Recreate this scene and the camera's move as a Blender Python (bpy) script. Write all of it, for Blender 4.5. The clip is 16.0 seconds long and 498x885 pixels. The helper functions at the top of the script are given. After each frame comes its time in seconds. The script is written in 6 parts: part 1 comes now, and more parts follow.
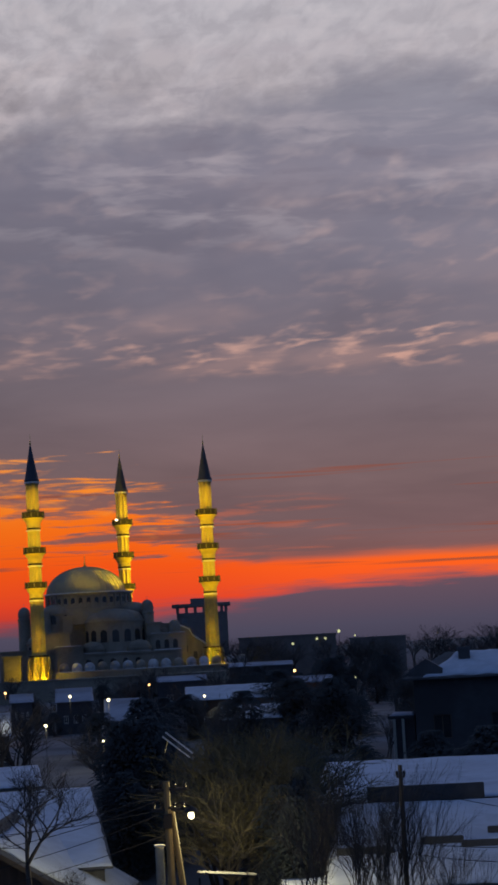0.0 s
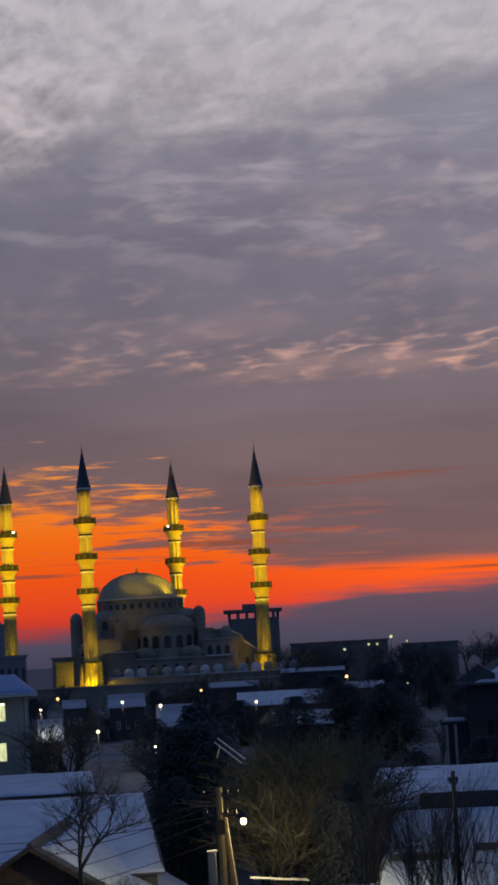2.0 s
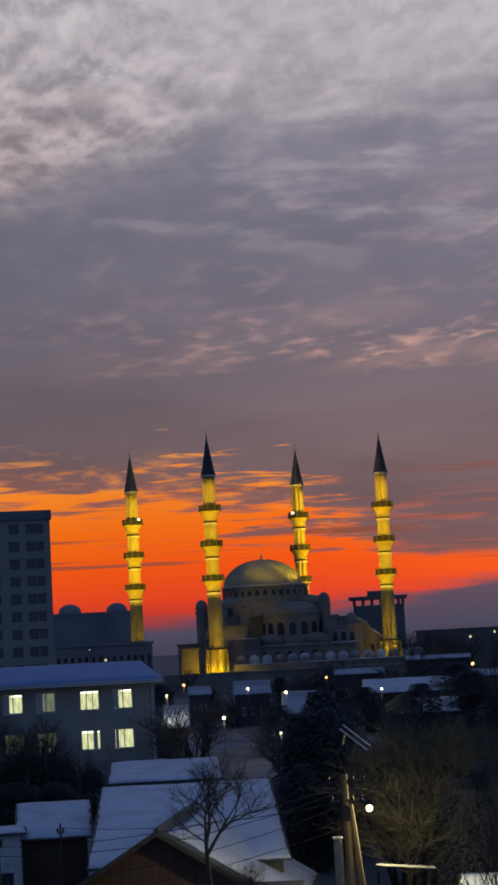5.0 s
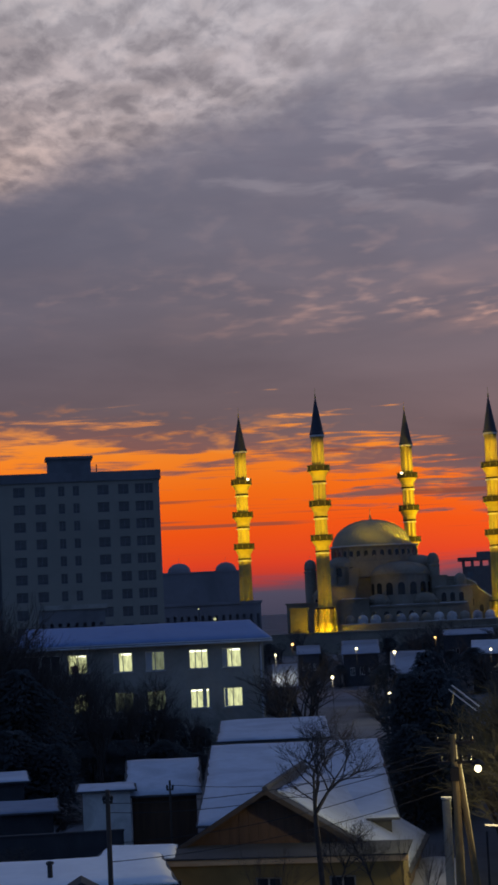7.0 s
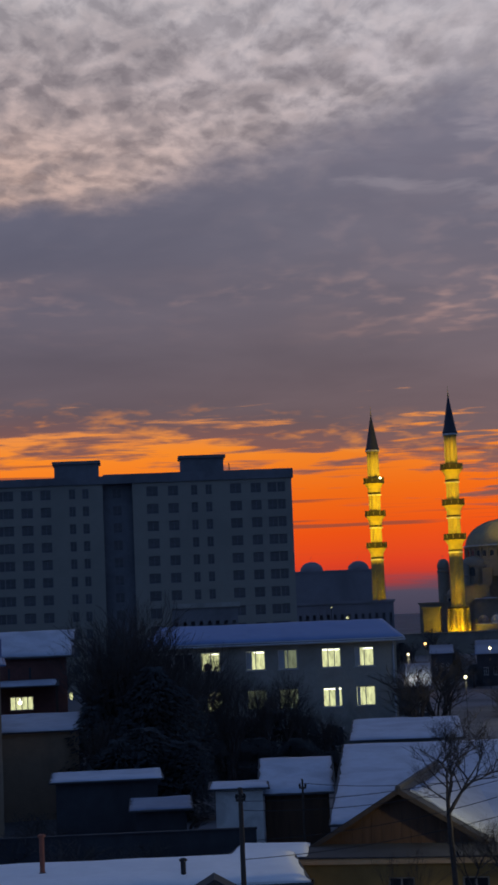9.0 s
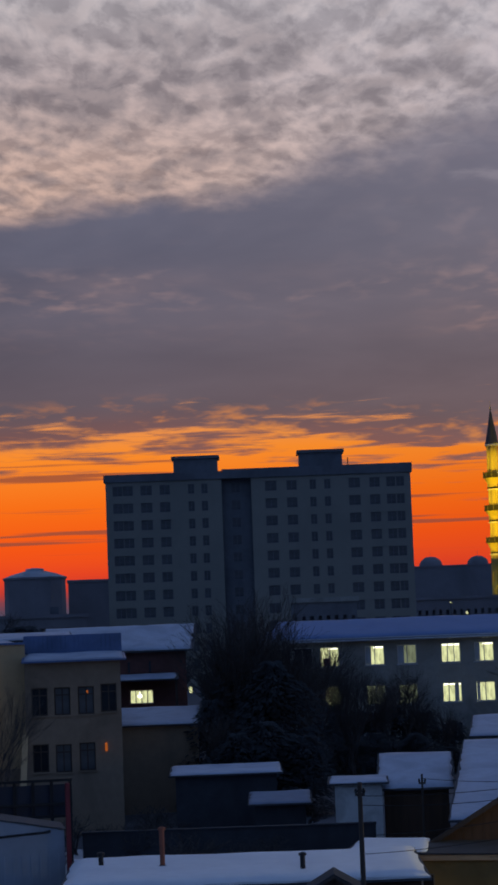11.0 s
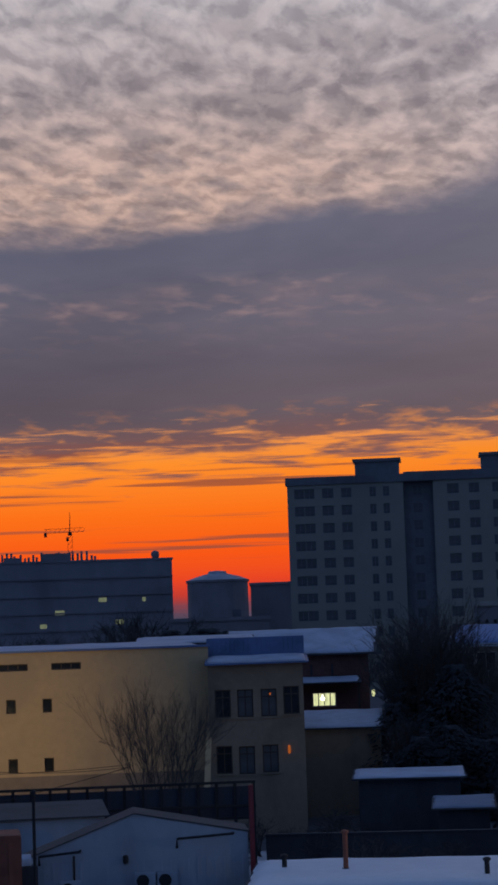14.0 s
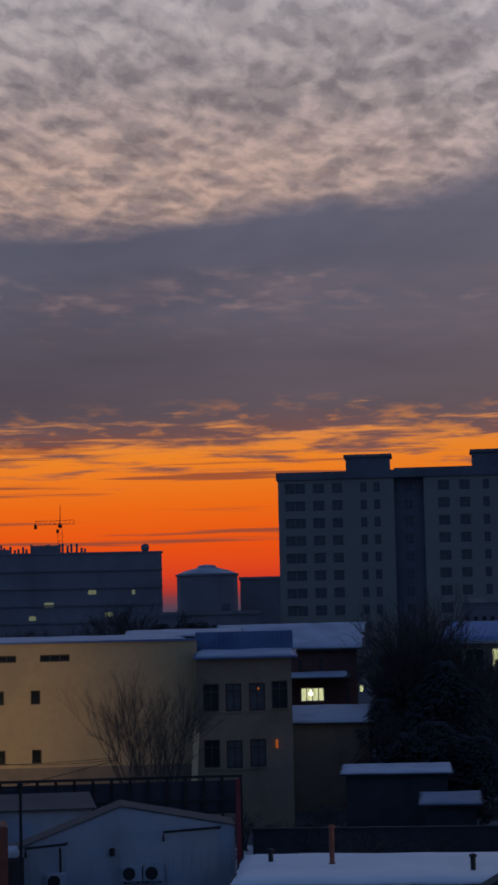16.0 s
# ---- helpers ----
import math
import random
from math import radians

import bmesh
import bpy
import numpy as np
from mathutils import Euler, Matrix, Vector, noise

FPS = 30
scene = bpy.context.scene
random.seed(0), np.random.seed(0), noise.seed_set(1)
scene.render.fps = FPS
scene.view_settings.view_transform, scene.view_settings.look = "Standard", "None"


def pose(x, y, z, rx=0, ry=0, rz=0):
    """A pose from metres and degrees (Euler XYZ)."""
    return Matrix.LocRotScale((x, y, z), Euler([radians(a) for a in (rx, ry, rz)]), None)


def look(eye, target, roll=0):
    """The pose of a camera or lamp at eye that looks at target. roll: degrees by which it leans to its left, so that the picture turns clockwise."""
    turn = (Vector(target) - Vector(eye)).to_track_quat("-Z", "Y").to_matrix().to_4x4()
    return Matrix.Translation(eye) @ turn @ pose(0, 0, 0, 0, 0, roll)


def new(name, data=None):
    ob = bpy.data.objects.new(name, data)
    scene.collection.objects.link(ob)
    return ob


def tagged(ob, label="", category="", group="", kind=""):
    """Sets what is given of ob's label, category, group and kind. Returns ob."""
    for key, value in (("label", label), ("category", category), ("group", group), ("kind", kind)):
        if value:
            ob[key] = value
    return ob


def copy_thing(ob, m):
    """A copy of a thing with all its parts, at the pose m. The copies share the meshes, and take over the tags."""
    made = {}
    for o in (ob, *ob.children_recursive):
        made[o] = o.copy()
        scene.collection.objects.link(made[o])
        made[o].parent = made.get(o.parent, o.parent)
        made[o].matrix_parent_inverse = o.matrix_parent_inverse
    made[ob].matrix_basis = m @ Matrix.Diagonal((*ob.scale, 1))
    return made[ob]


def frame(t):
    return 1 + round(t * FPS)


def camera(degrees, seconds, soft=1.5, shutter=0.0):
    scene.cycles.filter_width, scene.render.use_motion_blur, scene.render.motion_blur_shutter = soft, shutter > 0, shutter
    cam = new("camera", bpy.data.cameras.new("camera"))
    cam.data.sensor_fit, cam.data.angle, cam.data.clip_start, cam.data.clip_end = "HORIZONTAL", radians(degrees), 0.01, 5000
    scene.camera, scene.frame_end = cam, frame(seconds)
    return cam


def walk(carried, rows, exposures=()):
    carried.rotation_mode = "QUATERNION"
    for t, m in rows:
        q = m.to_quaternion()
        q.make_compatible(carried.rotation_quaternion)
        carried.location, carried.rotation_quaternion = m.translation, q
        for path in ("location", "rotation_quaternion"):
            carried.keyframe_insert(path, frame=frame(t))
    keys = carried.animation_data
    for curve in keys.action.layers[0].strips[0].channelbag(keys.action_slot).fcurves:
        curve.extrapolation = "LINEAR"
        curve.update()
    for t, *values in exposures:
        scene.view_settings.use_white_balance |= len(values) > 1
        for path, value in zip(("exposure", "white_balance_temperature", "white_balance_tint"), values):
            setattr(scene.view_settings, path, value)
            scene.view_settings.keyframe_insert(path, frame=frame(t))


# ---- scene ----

EYE = 12.0          # the camera's height over the street
TURNS = [(0, 0.000, 5.819, -3.062), (0.5, 0.132, 5.947, -3.128), (1, 0.426, 6.031, -3.163), (1.5, 0.893, 6.036, -3.154),
         (2, 1.476, 6.062, -3.119), (2.5, 2.090, 6.055, -3.063), (3, 2.682, 6.009, -2.992), (5.5, 5.908, 5.722, -2.956),
         (6, 6.783, 5.277, -2.908), (6.5, 7.545, 4.971, -2.750), (7, 8.333, 4.865, -2.625), (7.5, 9.182, 4.819, -2.549),
         (8, 10.129, 4.865, -2.496), (8.5, 11.154, 4.926, -2.415), (9, 12.181, 4.990, -2.340), (11.5, 16.495, 4.911, -2.097),
         (12, 17.420, 4.873, -2.044), (12.5, 18.379, 4.911, -2.064), (13, 19.306, 5.013, -2.103), (13.5, 20.151, 5.164, -2.088),
         (14, 20.901, 5.230, -1.965), (14.5, 21.532, 5.258, -1.777), (15, 21.814, 5.220, -1.532), (15.5, 21.414, 5.148, -1.393),
         (16, 20.650, 5.059, -1.317)]
cam = camera(14.363, 16.0, soft=3.1)
walk(cam, [(t, pose(0, 0, EYE, 90 + tilt, 0, yaw) @ pose(0, 0, 0, 0, 0, roll)) for t, yaw, tilt, roll in TURNS],
     exposures=[(0.0, 0.0), (11.3, 0.0), (13.0, 0.03), (15.5, 0.05), (16.0, -0.20)])


# ---------------------------------------------------------------- colour and nodes
def lin(r, g, b):
    """Linear colour from 0..255 display values."""
    return tuple(((c / 255 + 0.055) / 1.055) ** 2.4 if c > 10 else c / 255 / 12.92 for c in (r, g, b)) + (1.0,)


class Nodes:
    """A short hand for node trees."""

    def __init__(self, tree):
        self.tree = tree
        tree.nodes.clear()

    def add(self, kind):
        return self.tree.nodes.new(kind)

    def put(self, socket, value):
        if isinstance(value, bpy.types.NodeSocket):
            self.tree.links.new(value, socket)
        else:
            socket.default_value = value

    def math(self, op, a, b=0.0, c=0.0, clamp=False):
        n = self.add("ShaderNodeMath")
        n.operation, n.use_clamp = op, clamp
        for s, v in zip(n.inputs, (a, b, c)):
            self.put(s, v)
        return n.outputs[0]

    def ramp(self, fac, stops, mode="LINEAR"):
        n = self.add("ShaderNodeValToRGB")
        n.color_ramp.interpolation = mode
        e = n.color_ramp.elements
        while len(e) < len(stops):
            e.new(0.5)
        for el, (p, c) in zip(e, stops):
            el.position, el.color = p, c if len(c) == 4 else (*c, 1)
        self.put(n.inputs[0], fac)
        return n.outputs[0]

    def curve(self, x, lo, hi, points):
        """A value along x, from (x, value) pairs, each value within 0..1 after scaling by its greatest."""
        top = max(v for _, v in points)
        f = self.span(x, lo, hi)
        c = self.ramp(f, [((p - lo) / (hi - lo), (v / top,) * 3) for p, v in points], "EASE")
        return self.math("MULTIPLY", c, top)

    def span(self, x, lo, hi, smooth=False, a=0.0, b=1.0):
        n = self.add("ShaderNodeMapRange")
        n.interpolation_type = "SMOOTHSTEP" if smooth else "LINEAR"
        for s, v in zip(n.inputs, (x, lo, hi, a, b)):
            self.put(s, v)
        return n.outputs[0]

    def mix(self, f, a, b, blend="MIX"):
        n = self.add("ShaderNodeMix")
        n.data_type, n.blend_type = "RGBA", blend
        self.put(n.inputs[0], f), self.put(n.inputs[6], a), self.put(n.inputs[7], b)
        return n.outputs[2]

    def vec(self, x, y, z=0.0):
        n = self.add("ShaderNodeCombineXYZ")
        for s, v in zip(n.inputs, (x, y, z)):
            self.put(s, v)
        return n.outputs[0]

    def noise(self, v, scale, detail=4.0, rough=0.55, distort=0.0):
        n = self.add("ShaderNodeTexNoise")
        self.put(n.inputs["Vector"], v)
        n.inputs["Scale"].default_value, n.inputs["Detail"].default_value = scale, detail
        n.inputs["Roughness"].default_value, n.inputs["Distortion"].default_value = rough, distort
        return n.outputs[0]


# ---------------------------------------------------------------- dusk sky
world = bpy.data.worlds.new("dusk")
scene.world = world
world.use_nodes = True
k = Nodes(world.node_tree)
way = k.add("ShaderNodeTexCoord").outputs["Generated"]
sep = k.add("ShaderNodeSeparateXYZ")
k.put(sep.inputs[0], way)
wx, wy, wz = sep.outputs
bearing = k.math("MULTIPLY", k.math("ARCTAN2", wx, wy), 57.2958)
height = k.math("MULTIPLY", k.math("ARCSINE", wz), 57.2958)
flat = k.math("MULTIPLY", k.math("LOGARITHM", k.math("MAXIMUM", k.math("ADD", height, 3.0), 0.5), 2.71828), 10.0)

# clear air over the horizon, from smoky red to yellow
warm = k.ramp(k.span(bearing, -30, 10), [(0.0, (0.80,) * 3), (0.45, (0.62,) * 3), (0.65, (0.30,) * 3), (0.78, (0.55,) * 3), (1.0, (0.9,) * 3)])
clear = k.ramp(k.span(k.math("ADD", height, k.math("MULTIPLY", warm, k.span(height, 0.6, 1.8, True))), -2, 10), [
    (0.0, lin(44, 44, 62)), (0.165, lin(92, 58, 74)), (0.205, lin(140, 58, 62)), (0.25, lin(196, 60, 48)), (0.31, lin(230, 68, 36)),
    (0.40, lin(246, 86, 22)), (0.50, lin(250, 112, 24)), (0.62, lin(252, 142, 44)), (0.72, lin(226, 150, 92)), (1.0, lin(190, 160, 150))])
clear = k.mix(1.0, clear, k.ramp(k.span(bearing, -30, 10), [(0.0, (1.0, 1.0, 1.0)), (0.3, (0.98, 0.98, 0.98)), (0.52, (0.90, 0.91, 0.96)), (0.72, (1.0, 1.06, 1.15)), (0.82, (1.08, 1.28, 1.6)), (1.0, (1.10, 1.36, 1.8))]), "MULTIPLY")
# cloud deck, from mauve over the horizon to slate higher up, darker to the left
deck = k.ramp(k.span(height, -2, 22), [
    (0.0, lin(56, 56, 76)), (0.10, lin(80, 72, 92)), (0.15, lin(100, 80, 92)), (0.20, lin(120, 91, 92)), (0.29, lin(124, 101, 102)), (0.40, lin(120, 107, 114)),
    (0.53, lin(120, 115, 128)), (0.66, lin(128, 124, 138)), (0.80, lin(150, 148, 158)), (1.0, lin(170, 172, 182))])
side = k.ramp(k.span(bearing, -30, 10), [(0.0, (0.55, 0.62, 0.72)), (0.3, (0.64, 0.69, 0.77)), (0.5, (0.78, 0.80, 0.83)), (0.72, (0.94, 0.94, 0.96)), (1.0, (1.02, 1.04, 1.06))])
deck = k.mix(1.0, deck, side, "MULTIPLY")
broad = k.noise(k.vec(k.math("MULTIPLY", bearing, 0.07), k.math("MULTIPLY", flat, 0.30), 1.7), 1.6, 4, 0.55, 0.3)
deck = k.mix(1.0, deck, k.ramp(broad, [(0.3, (0.86, 0.86, 0.88)), (0.7, (1.14, 1.13, 1.12))]), "MULTIPLY")
# a flat layer of cloud overhead, seen at a slant: places in it by the way the view meets it
inv = k.math("DIVIDE", 1.0, k.math("MAXIMUM", wz, 0.03))
layer = k.vec(k.math("MULTIPLY", k.math("MULTIPLY", k.math("ADD", bearing, 14.0), 0.036), k.math("SQRT", inv)), k.math("MULTIPLY", inv, 0.42), 21.0)


def bent(v, scale, amount, detail=4.0):
    """The same places, pushed about by a noise, so that cells lose their straight rims."""
    wobble = k.add("ShaderNodeTexNoise")
    k.put(wobble.inputs["Vector"], v)
    wobble.inputs["Scale"].default_value, wobble.inputs["Detail"].default_value = scale, detail
    n = k.add("ShaderNodeVectorMath")
    n.operation = "MULTIPLY_ADD"
    k.put(n.inputs[0], wobble.outputs["Color"])
    n.inputs[1].default_value = (amount, amount, 0.0)
    k.put(n.inputs[2], v)
    return n.outputs[0]


def cells(v, scale, smooth=0.5):
    n = k.add("ShaderNodeTexVoronoi")
    n.feature = "SMOOTH_F1"
    k.put(n.inputs["Vector"], v)
    n.inputs["Scale"].default_value, n.inputs["Smoothness"].default_value = scale, smooth
    return n.outputs["Distance"]


def moved(v, dx, dy):
    n = k.add("ShaderNodeVectorMath")
    n.operation = "ADD"
    k.put(n.inputs[0], v)
    n.inputs[1].default_value = (dx, dy, 0.0)
    return n.outputs[0]


# rows of small lit patches low in the deck, dense to the right, a thin line to the left
row = k.curve(height, 4, 16, [(4, 0.0), (7.5, 0.0), (8.1, 0.85), (8.8, 1.0), (9.4, 0.6), (10.2, 0.30), (12.0, 0.34), (13.5, 0.42), (16, 0.2)])
row = k.math("MULTIPLY", row, k.curve(bearing, -30, 10, [(-30, 0.04), (-14, 0.04), (-8, 0.22), (-3.5, 0.62), (0, 0.95), (10, 1.0)]))
line = k.math("MULTIPLY", k.curve(height, 4, 16, [(4, 0.0), (8.6, 0.0), (9.2, 0.9), (9.7, 0.8), (10.3, 0.0), (16, 0.0)]), k.curve(bearing, -40, 20, [(-40, 0.34), (-22, 0.30), (-12, 0.22), (-5, 0.12), (-2, 0.0), (20, 0.0)]))
row = k.math("MAXIMUM", row, line)
patch = k.noise(k.vec(k.math("MULTIPLY", bearing, 0.13), k.math("MULTIPLY", flat, 0.5), 8.3), 1.5, 2, 0.5)
fleck = k.noise(bent(layer, 5.0, 0.10), 10.0, 2.5, 0.5)
bright = k.math("MULTIPLY", k.span(fleck, 0.44, 0.78, True), k.math("MULTIPLY", row, k.span(patch, 0.34, 0.60, True)))
soft_row = k.math("MULTIPLY", row, k.span(k.noise(layer, 3.2, 3, 0.5), 0.42, 0.70, True, 0.0, 0.22))
glint = k.ramp(k.span(height, 4, 16), [(0.0, lin(206, 132, 100)), (0.42, lin(224, 176, 160)), (1.0, lin(204, 194, 198))])
deck = k.mix(soft_row, deck, glint)
deck = k.mix(bright, deck, glint)
# the pale cobbled sheet above: a clear rim to the left that climbs and frays to the right
lump = k.noise(layer, 4.5, 5, 0.55, 0.2)
ragged = k.curve(bearing, -40, 20, [(-40, 1.3), (-17, 1.5), (-9, 3.2), (-2, 5.5), (20, 6.0)])
rise = k.curve(bearing, -40, 20, [(-40, 10.9), (-29, 11.2), (-24, 11.25), (-17, 11.8), (-10, 12.9), (-5, 14.0), (0, 15.0), (20, 15.3)])
above = k.math("ADD", k.math("SUBTRACT", height, rise), k.math("MULTIPLY", k.math("SUBTRACT", lump, 0.5), ragged))
sheet = k.span(above, -0.3, k.curve(bearing, -40, 20, [(-40, 0.7), (-17, 0.9), (-9, 1.9), (0, 2.2), (20, 2.2)]), True)
pale = k.mix(k.span(bearing, -22, -4, True), k.ramp(k.span(height, 10, 20), [(0.0, lin(196, 162, 147)), (0.3, lin(194, 166, 156)), (0.55, lin(176, 162, 164)), (0.8, lin(180, 174, 179)), (1.0, lin(184, 179, 185))]),
             k.ramp(k.span(height, 10, 20), [(0.0, lin(176, 166, 172)), (0.55, lin(184, 176, 182)), (1.0, lin(184, 182, 190))]))
big_cell = cells(bent(layer, 6.0, 0.12), 12.0, 0.5)
small_cell = cells(bent(layer, 15.0, 0.045), 27.0, 0.4)
puff = k.noise(layer, 11.0, 6, 0.60, 0.2)
body = k.math("ADD", k.math("SUBTRACT", 0.52, big_cell), k.math("ADD", k.math("MULTIPLY", k.math("SUBTRACT", 0.40, small_cell), 0.45), k.math("MULTIPLY", k.math("SUBTRACT", puff, 0.5), 1.25)))
veil = k.noise(k.vec(k.math("MULTIPLY", bearing, 0.12), k.math("MULTIPLY", flat, 0.8), 3.0), 1.4, 3, 0.5)
grey = k.math("MULTIPLY", k.span(k.math("ADD", body, k.math("MULTIPLY", k.math("SUBTRACT", veil, 0.5), 1.15)), -0.38, 0.30, True), k.curve(bearing, -40, 20, [(-40, 0.74), (-14, 0.72), (-7, 0.55), (-1, 0.30), (20, 0.28)]))
grey = k.math("MULTIPLY", grey, k.span(height, 18.2, 15.8, True, 0.35, 1.0))
pale = k.mix(grey, pale, k.ramp(k.span(height, 10, 20), [(0.0, lin(138, 122, 122)), (0.5, lin(130, 122, 128)), (1.0, lin(142, 136, 143))]))
# the undersides catch the glow from below, the tops stay grey
relief = k.math("SUBTRACT", k.noise(moved(bent(layer, 8.0, 0.075), 0.0, 0.026), 12.0, 4, 0.55), k.noise(bent(layer, 8.0, 0.075), 12.0, 4, 0.55))
pale = k.mix(k.curve(bearing, -40, 20, [(-40, 1.0), (-10, 0.9), (-3, 0.45), (20, 0.35)]), pale, k.ramp(k.span(relief, -0.12, 0.12), [(0.0, (0.76, 0.76, 0.78)), (0.5, (1.0, 1.0, 1.0)), (1.0, (1.20, 1.17, 1.14))]), "MULTIPLY")
deck = k.mix(sheet, deck, pale)
# long soft wisps hanging under the rim to the right
hang = k.math("MULTIPLY", k.curve(height, 4, 20, [(4, 0.0), (10.5, 0.0), (12.5, 0.5), (14.5, 0.6), (16.5, 0.35), (20, 0.0)]), k.curve(bearing, -40, 20, [(-40, 0.0), (-12, 0.1), (-7, 0.7), (0, 1.0), (20, 1.0)]))
strand = k.noise(bent(k.vec(k.math("MULTIPLY", bearing, 0.30), k.math("MULTIPLY", height, 1.25), 6.0), 1.0, 0.9), 0.9, 4, 0.55)
deck = k.mix(k.math("MULTIPLY", hang, k.span(strand, 0.50, 0.70, True, 0.0, 0.85)), deck, lin(178, 168, 176))
deck = k.mix(k.math("MULTIPLY", hang, k.span(strand, 0.48, 0.30, True, 0.0, 0.55)), deck, lin(104, 98, 114))
# where the deck ends: low to the right, higher to the left, with long streaks below its rim
rim = k.curve(bearing, -40, 20, [(-40, 4.9), (-24, 5.1), (-19, 5.3), (-14, 5.1), (-8, 4.65), (-4.6, 4.25), (-2.6, 3.5), (-1.2, 2.55), (0.3, 2.27), (20, 2.30)])
streak = k.noise(k.vec(k.math("MULTIPLY", bearing, 0.20), k.math("MULTIPLY", height, 2.4), 2.0), 1.6, 5, 0.58, 0.3)
loose = k.curve(bearing, -40, 20, [(-40, 1.0), (-24, 1.1), (-15, 1.2), (-9, 1.4), (-3, 1.9), (-1.0, 0.4), (1, 0.06), (20, 0.05)])
over = k.math("SUBTRACT", height, k.math("ADD", rim, k.math("MULTIPLY", k.math("SUBTRACT", streak, 0.5), k.math("MULTIPLY", loose, 5.0))))
cover = k.span(k.math("ADD", over, 0.75), k.curve(bearing, -40, 20, [(-40, 0.0), (-3, 0.0), (0.5, 0.6), (20, 0.6)]), 1.1, True)
low_guard = k.curve(bearing, -40, 20, [(-40, 2.4), (-20, 2.4), (-9, 2.6), (-2, 2.3), (20, 2.15)])
cover = k.math("MULTIPLY", cover, k.span(k.math("SUBTRACT", height, low_guard), -0.12, 0.12, True))
rust = k.mix(k.span(k.math("SUBTRACT", height, rim), 1.0, -0.3, True, 0.0, 0.5), deck, lin(150, 92, 78))
sky = k.mix(cover, clear, rust)
thread = k.noise(k.vec(k.math("MULTIPLY", bearing, 0.055), k.math("MULTIPLY", height, 2.3), 5.0), 1.9, 3, 0.5, 0.15)
thread = k.math("MULTIPLY", k.span(thread, 0.56, 0.66, True, 0.0, 0.8), k.math("MULTIPLY", k.span(height, 1.6, 2.1, True), k.span(height, 5.6, 4.6, True)))
sky = k.mix(thread, sky, lin(142, 76, 58))
ember = k.noise(bent(k.vec(k.math("MULTIPLY", bearing, 1.1), k.math("MULTIPLY", height, 3.8), 15.0), 0.8, 0.6), 0.9, 3, 0.5)
ember = k.math("MULTIPLY", k.span(ember, 0.50, 0.74, True, 0.0, 0.55), k.math("MULTIPLY", k.math("MULTIPLY", k.span(k.math("SUBTRACT", height, rim), -0.6, 0.0, True), k.span(k.math("SUBTRACT", height, rim), 1.3, 0.4, True)), k.curve(bearing, -40, 20, [(-40, 0.9), (-6, 1.0), (-3, 0.8), (-1, 0.0), (20, 0.0)])))
sky = k.mix(ember, sky, lin(240, 146, 62))
wisp = k.math("MULTIPLY", k.span(streak, 0.50, 0.66, True, 0.0, 0.55), k.math("MULTIPLY", k.curve(bearing, -40, 20, [(-40, 0.0), (-3, 0.0), (-1.2, 0.9), (1.4, 0.8), (3.5, 0.0), (20, 0.0)]), k.curve(height, 0, 10, [(0, 0.0), (2.4, 0.0), (2.7, 0.9), (3.9, 0.8), (4.5, 0.0), (10, 0.0)])))
sky = k.mix(wisp, sky, lin(206, 104, 70))
# bank of haze along the horizon, higher to the right
bank = k.curve(bearing, -40, 20, [(-40, 0.5), (-20, 0.55), (-9, 0.75), (-4, 0.95), (-1, 1.30), (0.5, 1.58), (2, 1.80), (7, 1.88), (20, 1.90)])
bank_edge = k.math("ADD", bank, k.math("MULTIPLY", k.math("SUBTRACT", streak, 0.5), 1.1))
haze = k.span(k.math("SUBTRACT", height, bank_edge), k.curve(bearing, -40, 20, [(-40, 0.40), (-3, 0.40), (1.5, 0.12), (20, 0.10)]), -0.45, True)
sky = k.mix(haze, sky, k.ramp(k.span(height, -1, 2.2), [(0.0, lin(48, 52, 72)), (0.45, lin(78, 73, 92)), (1.0, lin(112, 84, 94))]))
# away from the afterglow and overhead the sky is deep dusk blue
dusk = k.ramp(k.span(height, -2, 70), [(0.0, (0.044, 0.072, 0.135, 1)), (0.12, (0.106, 0.182, 0.375, 1)), (0.42, (0.070, 0.124, 0.265, 1)), (0.75, (0.070, 0.116, 0.245, 1)), (1.0, (0.070, 0.116, 0.245, 1))])
turn = k.math("ABSOLUTE", k.math("ADD", bearing, 11.0))
sky = k.mix(k.span(turn, 34, 85, True), sky, dusk)
sky = k.mix(k.span(height, 19, 34, True), sky, dusk)
back = k.add("ShaderNodeBackground")
k.put(back.inputs[0], sky)
back.inputs[1].default_value = 1.0
k.put(k.add("ShaderNodeOutputWorld").inputs[0], back.outputs[0])


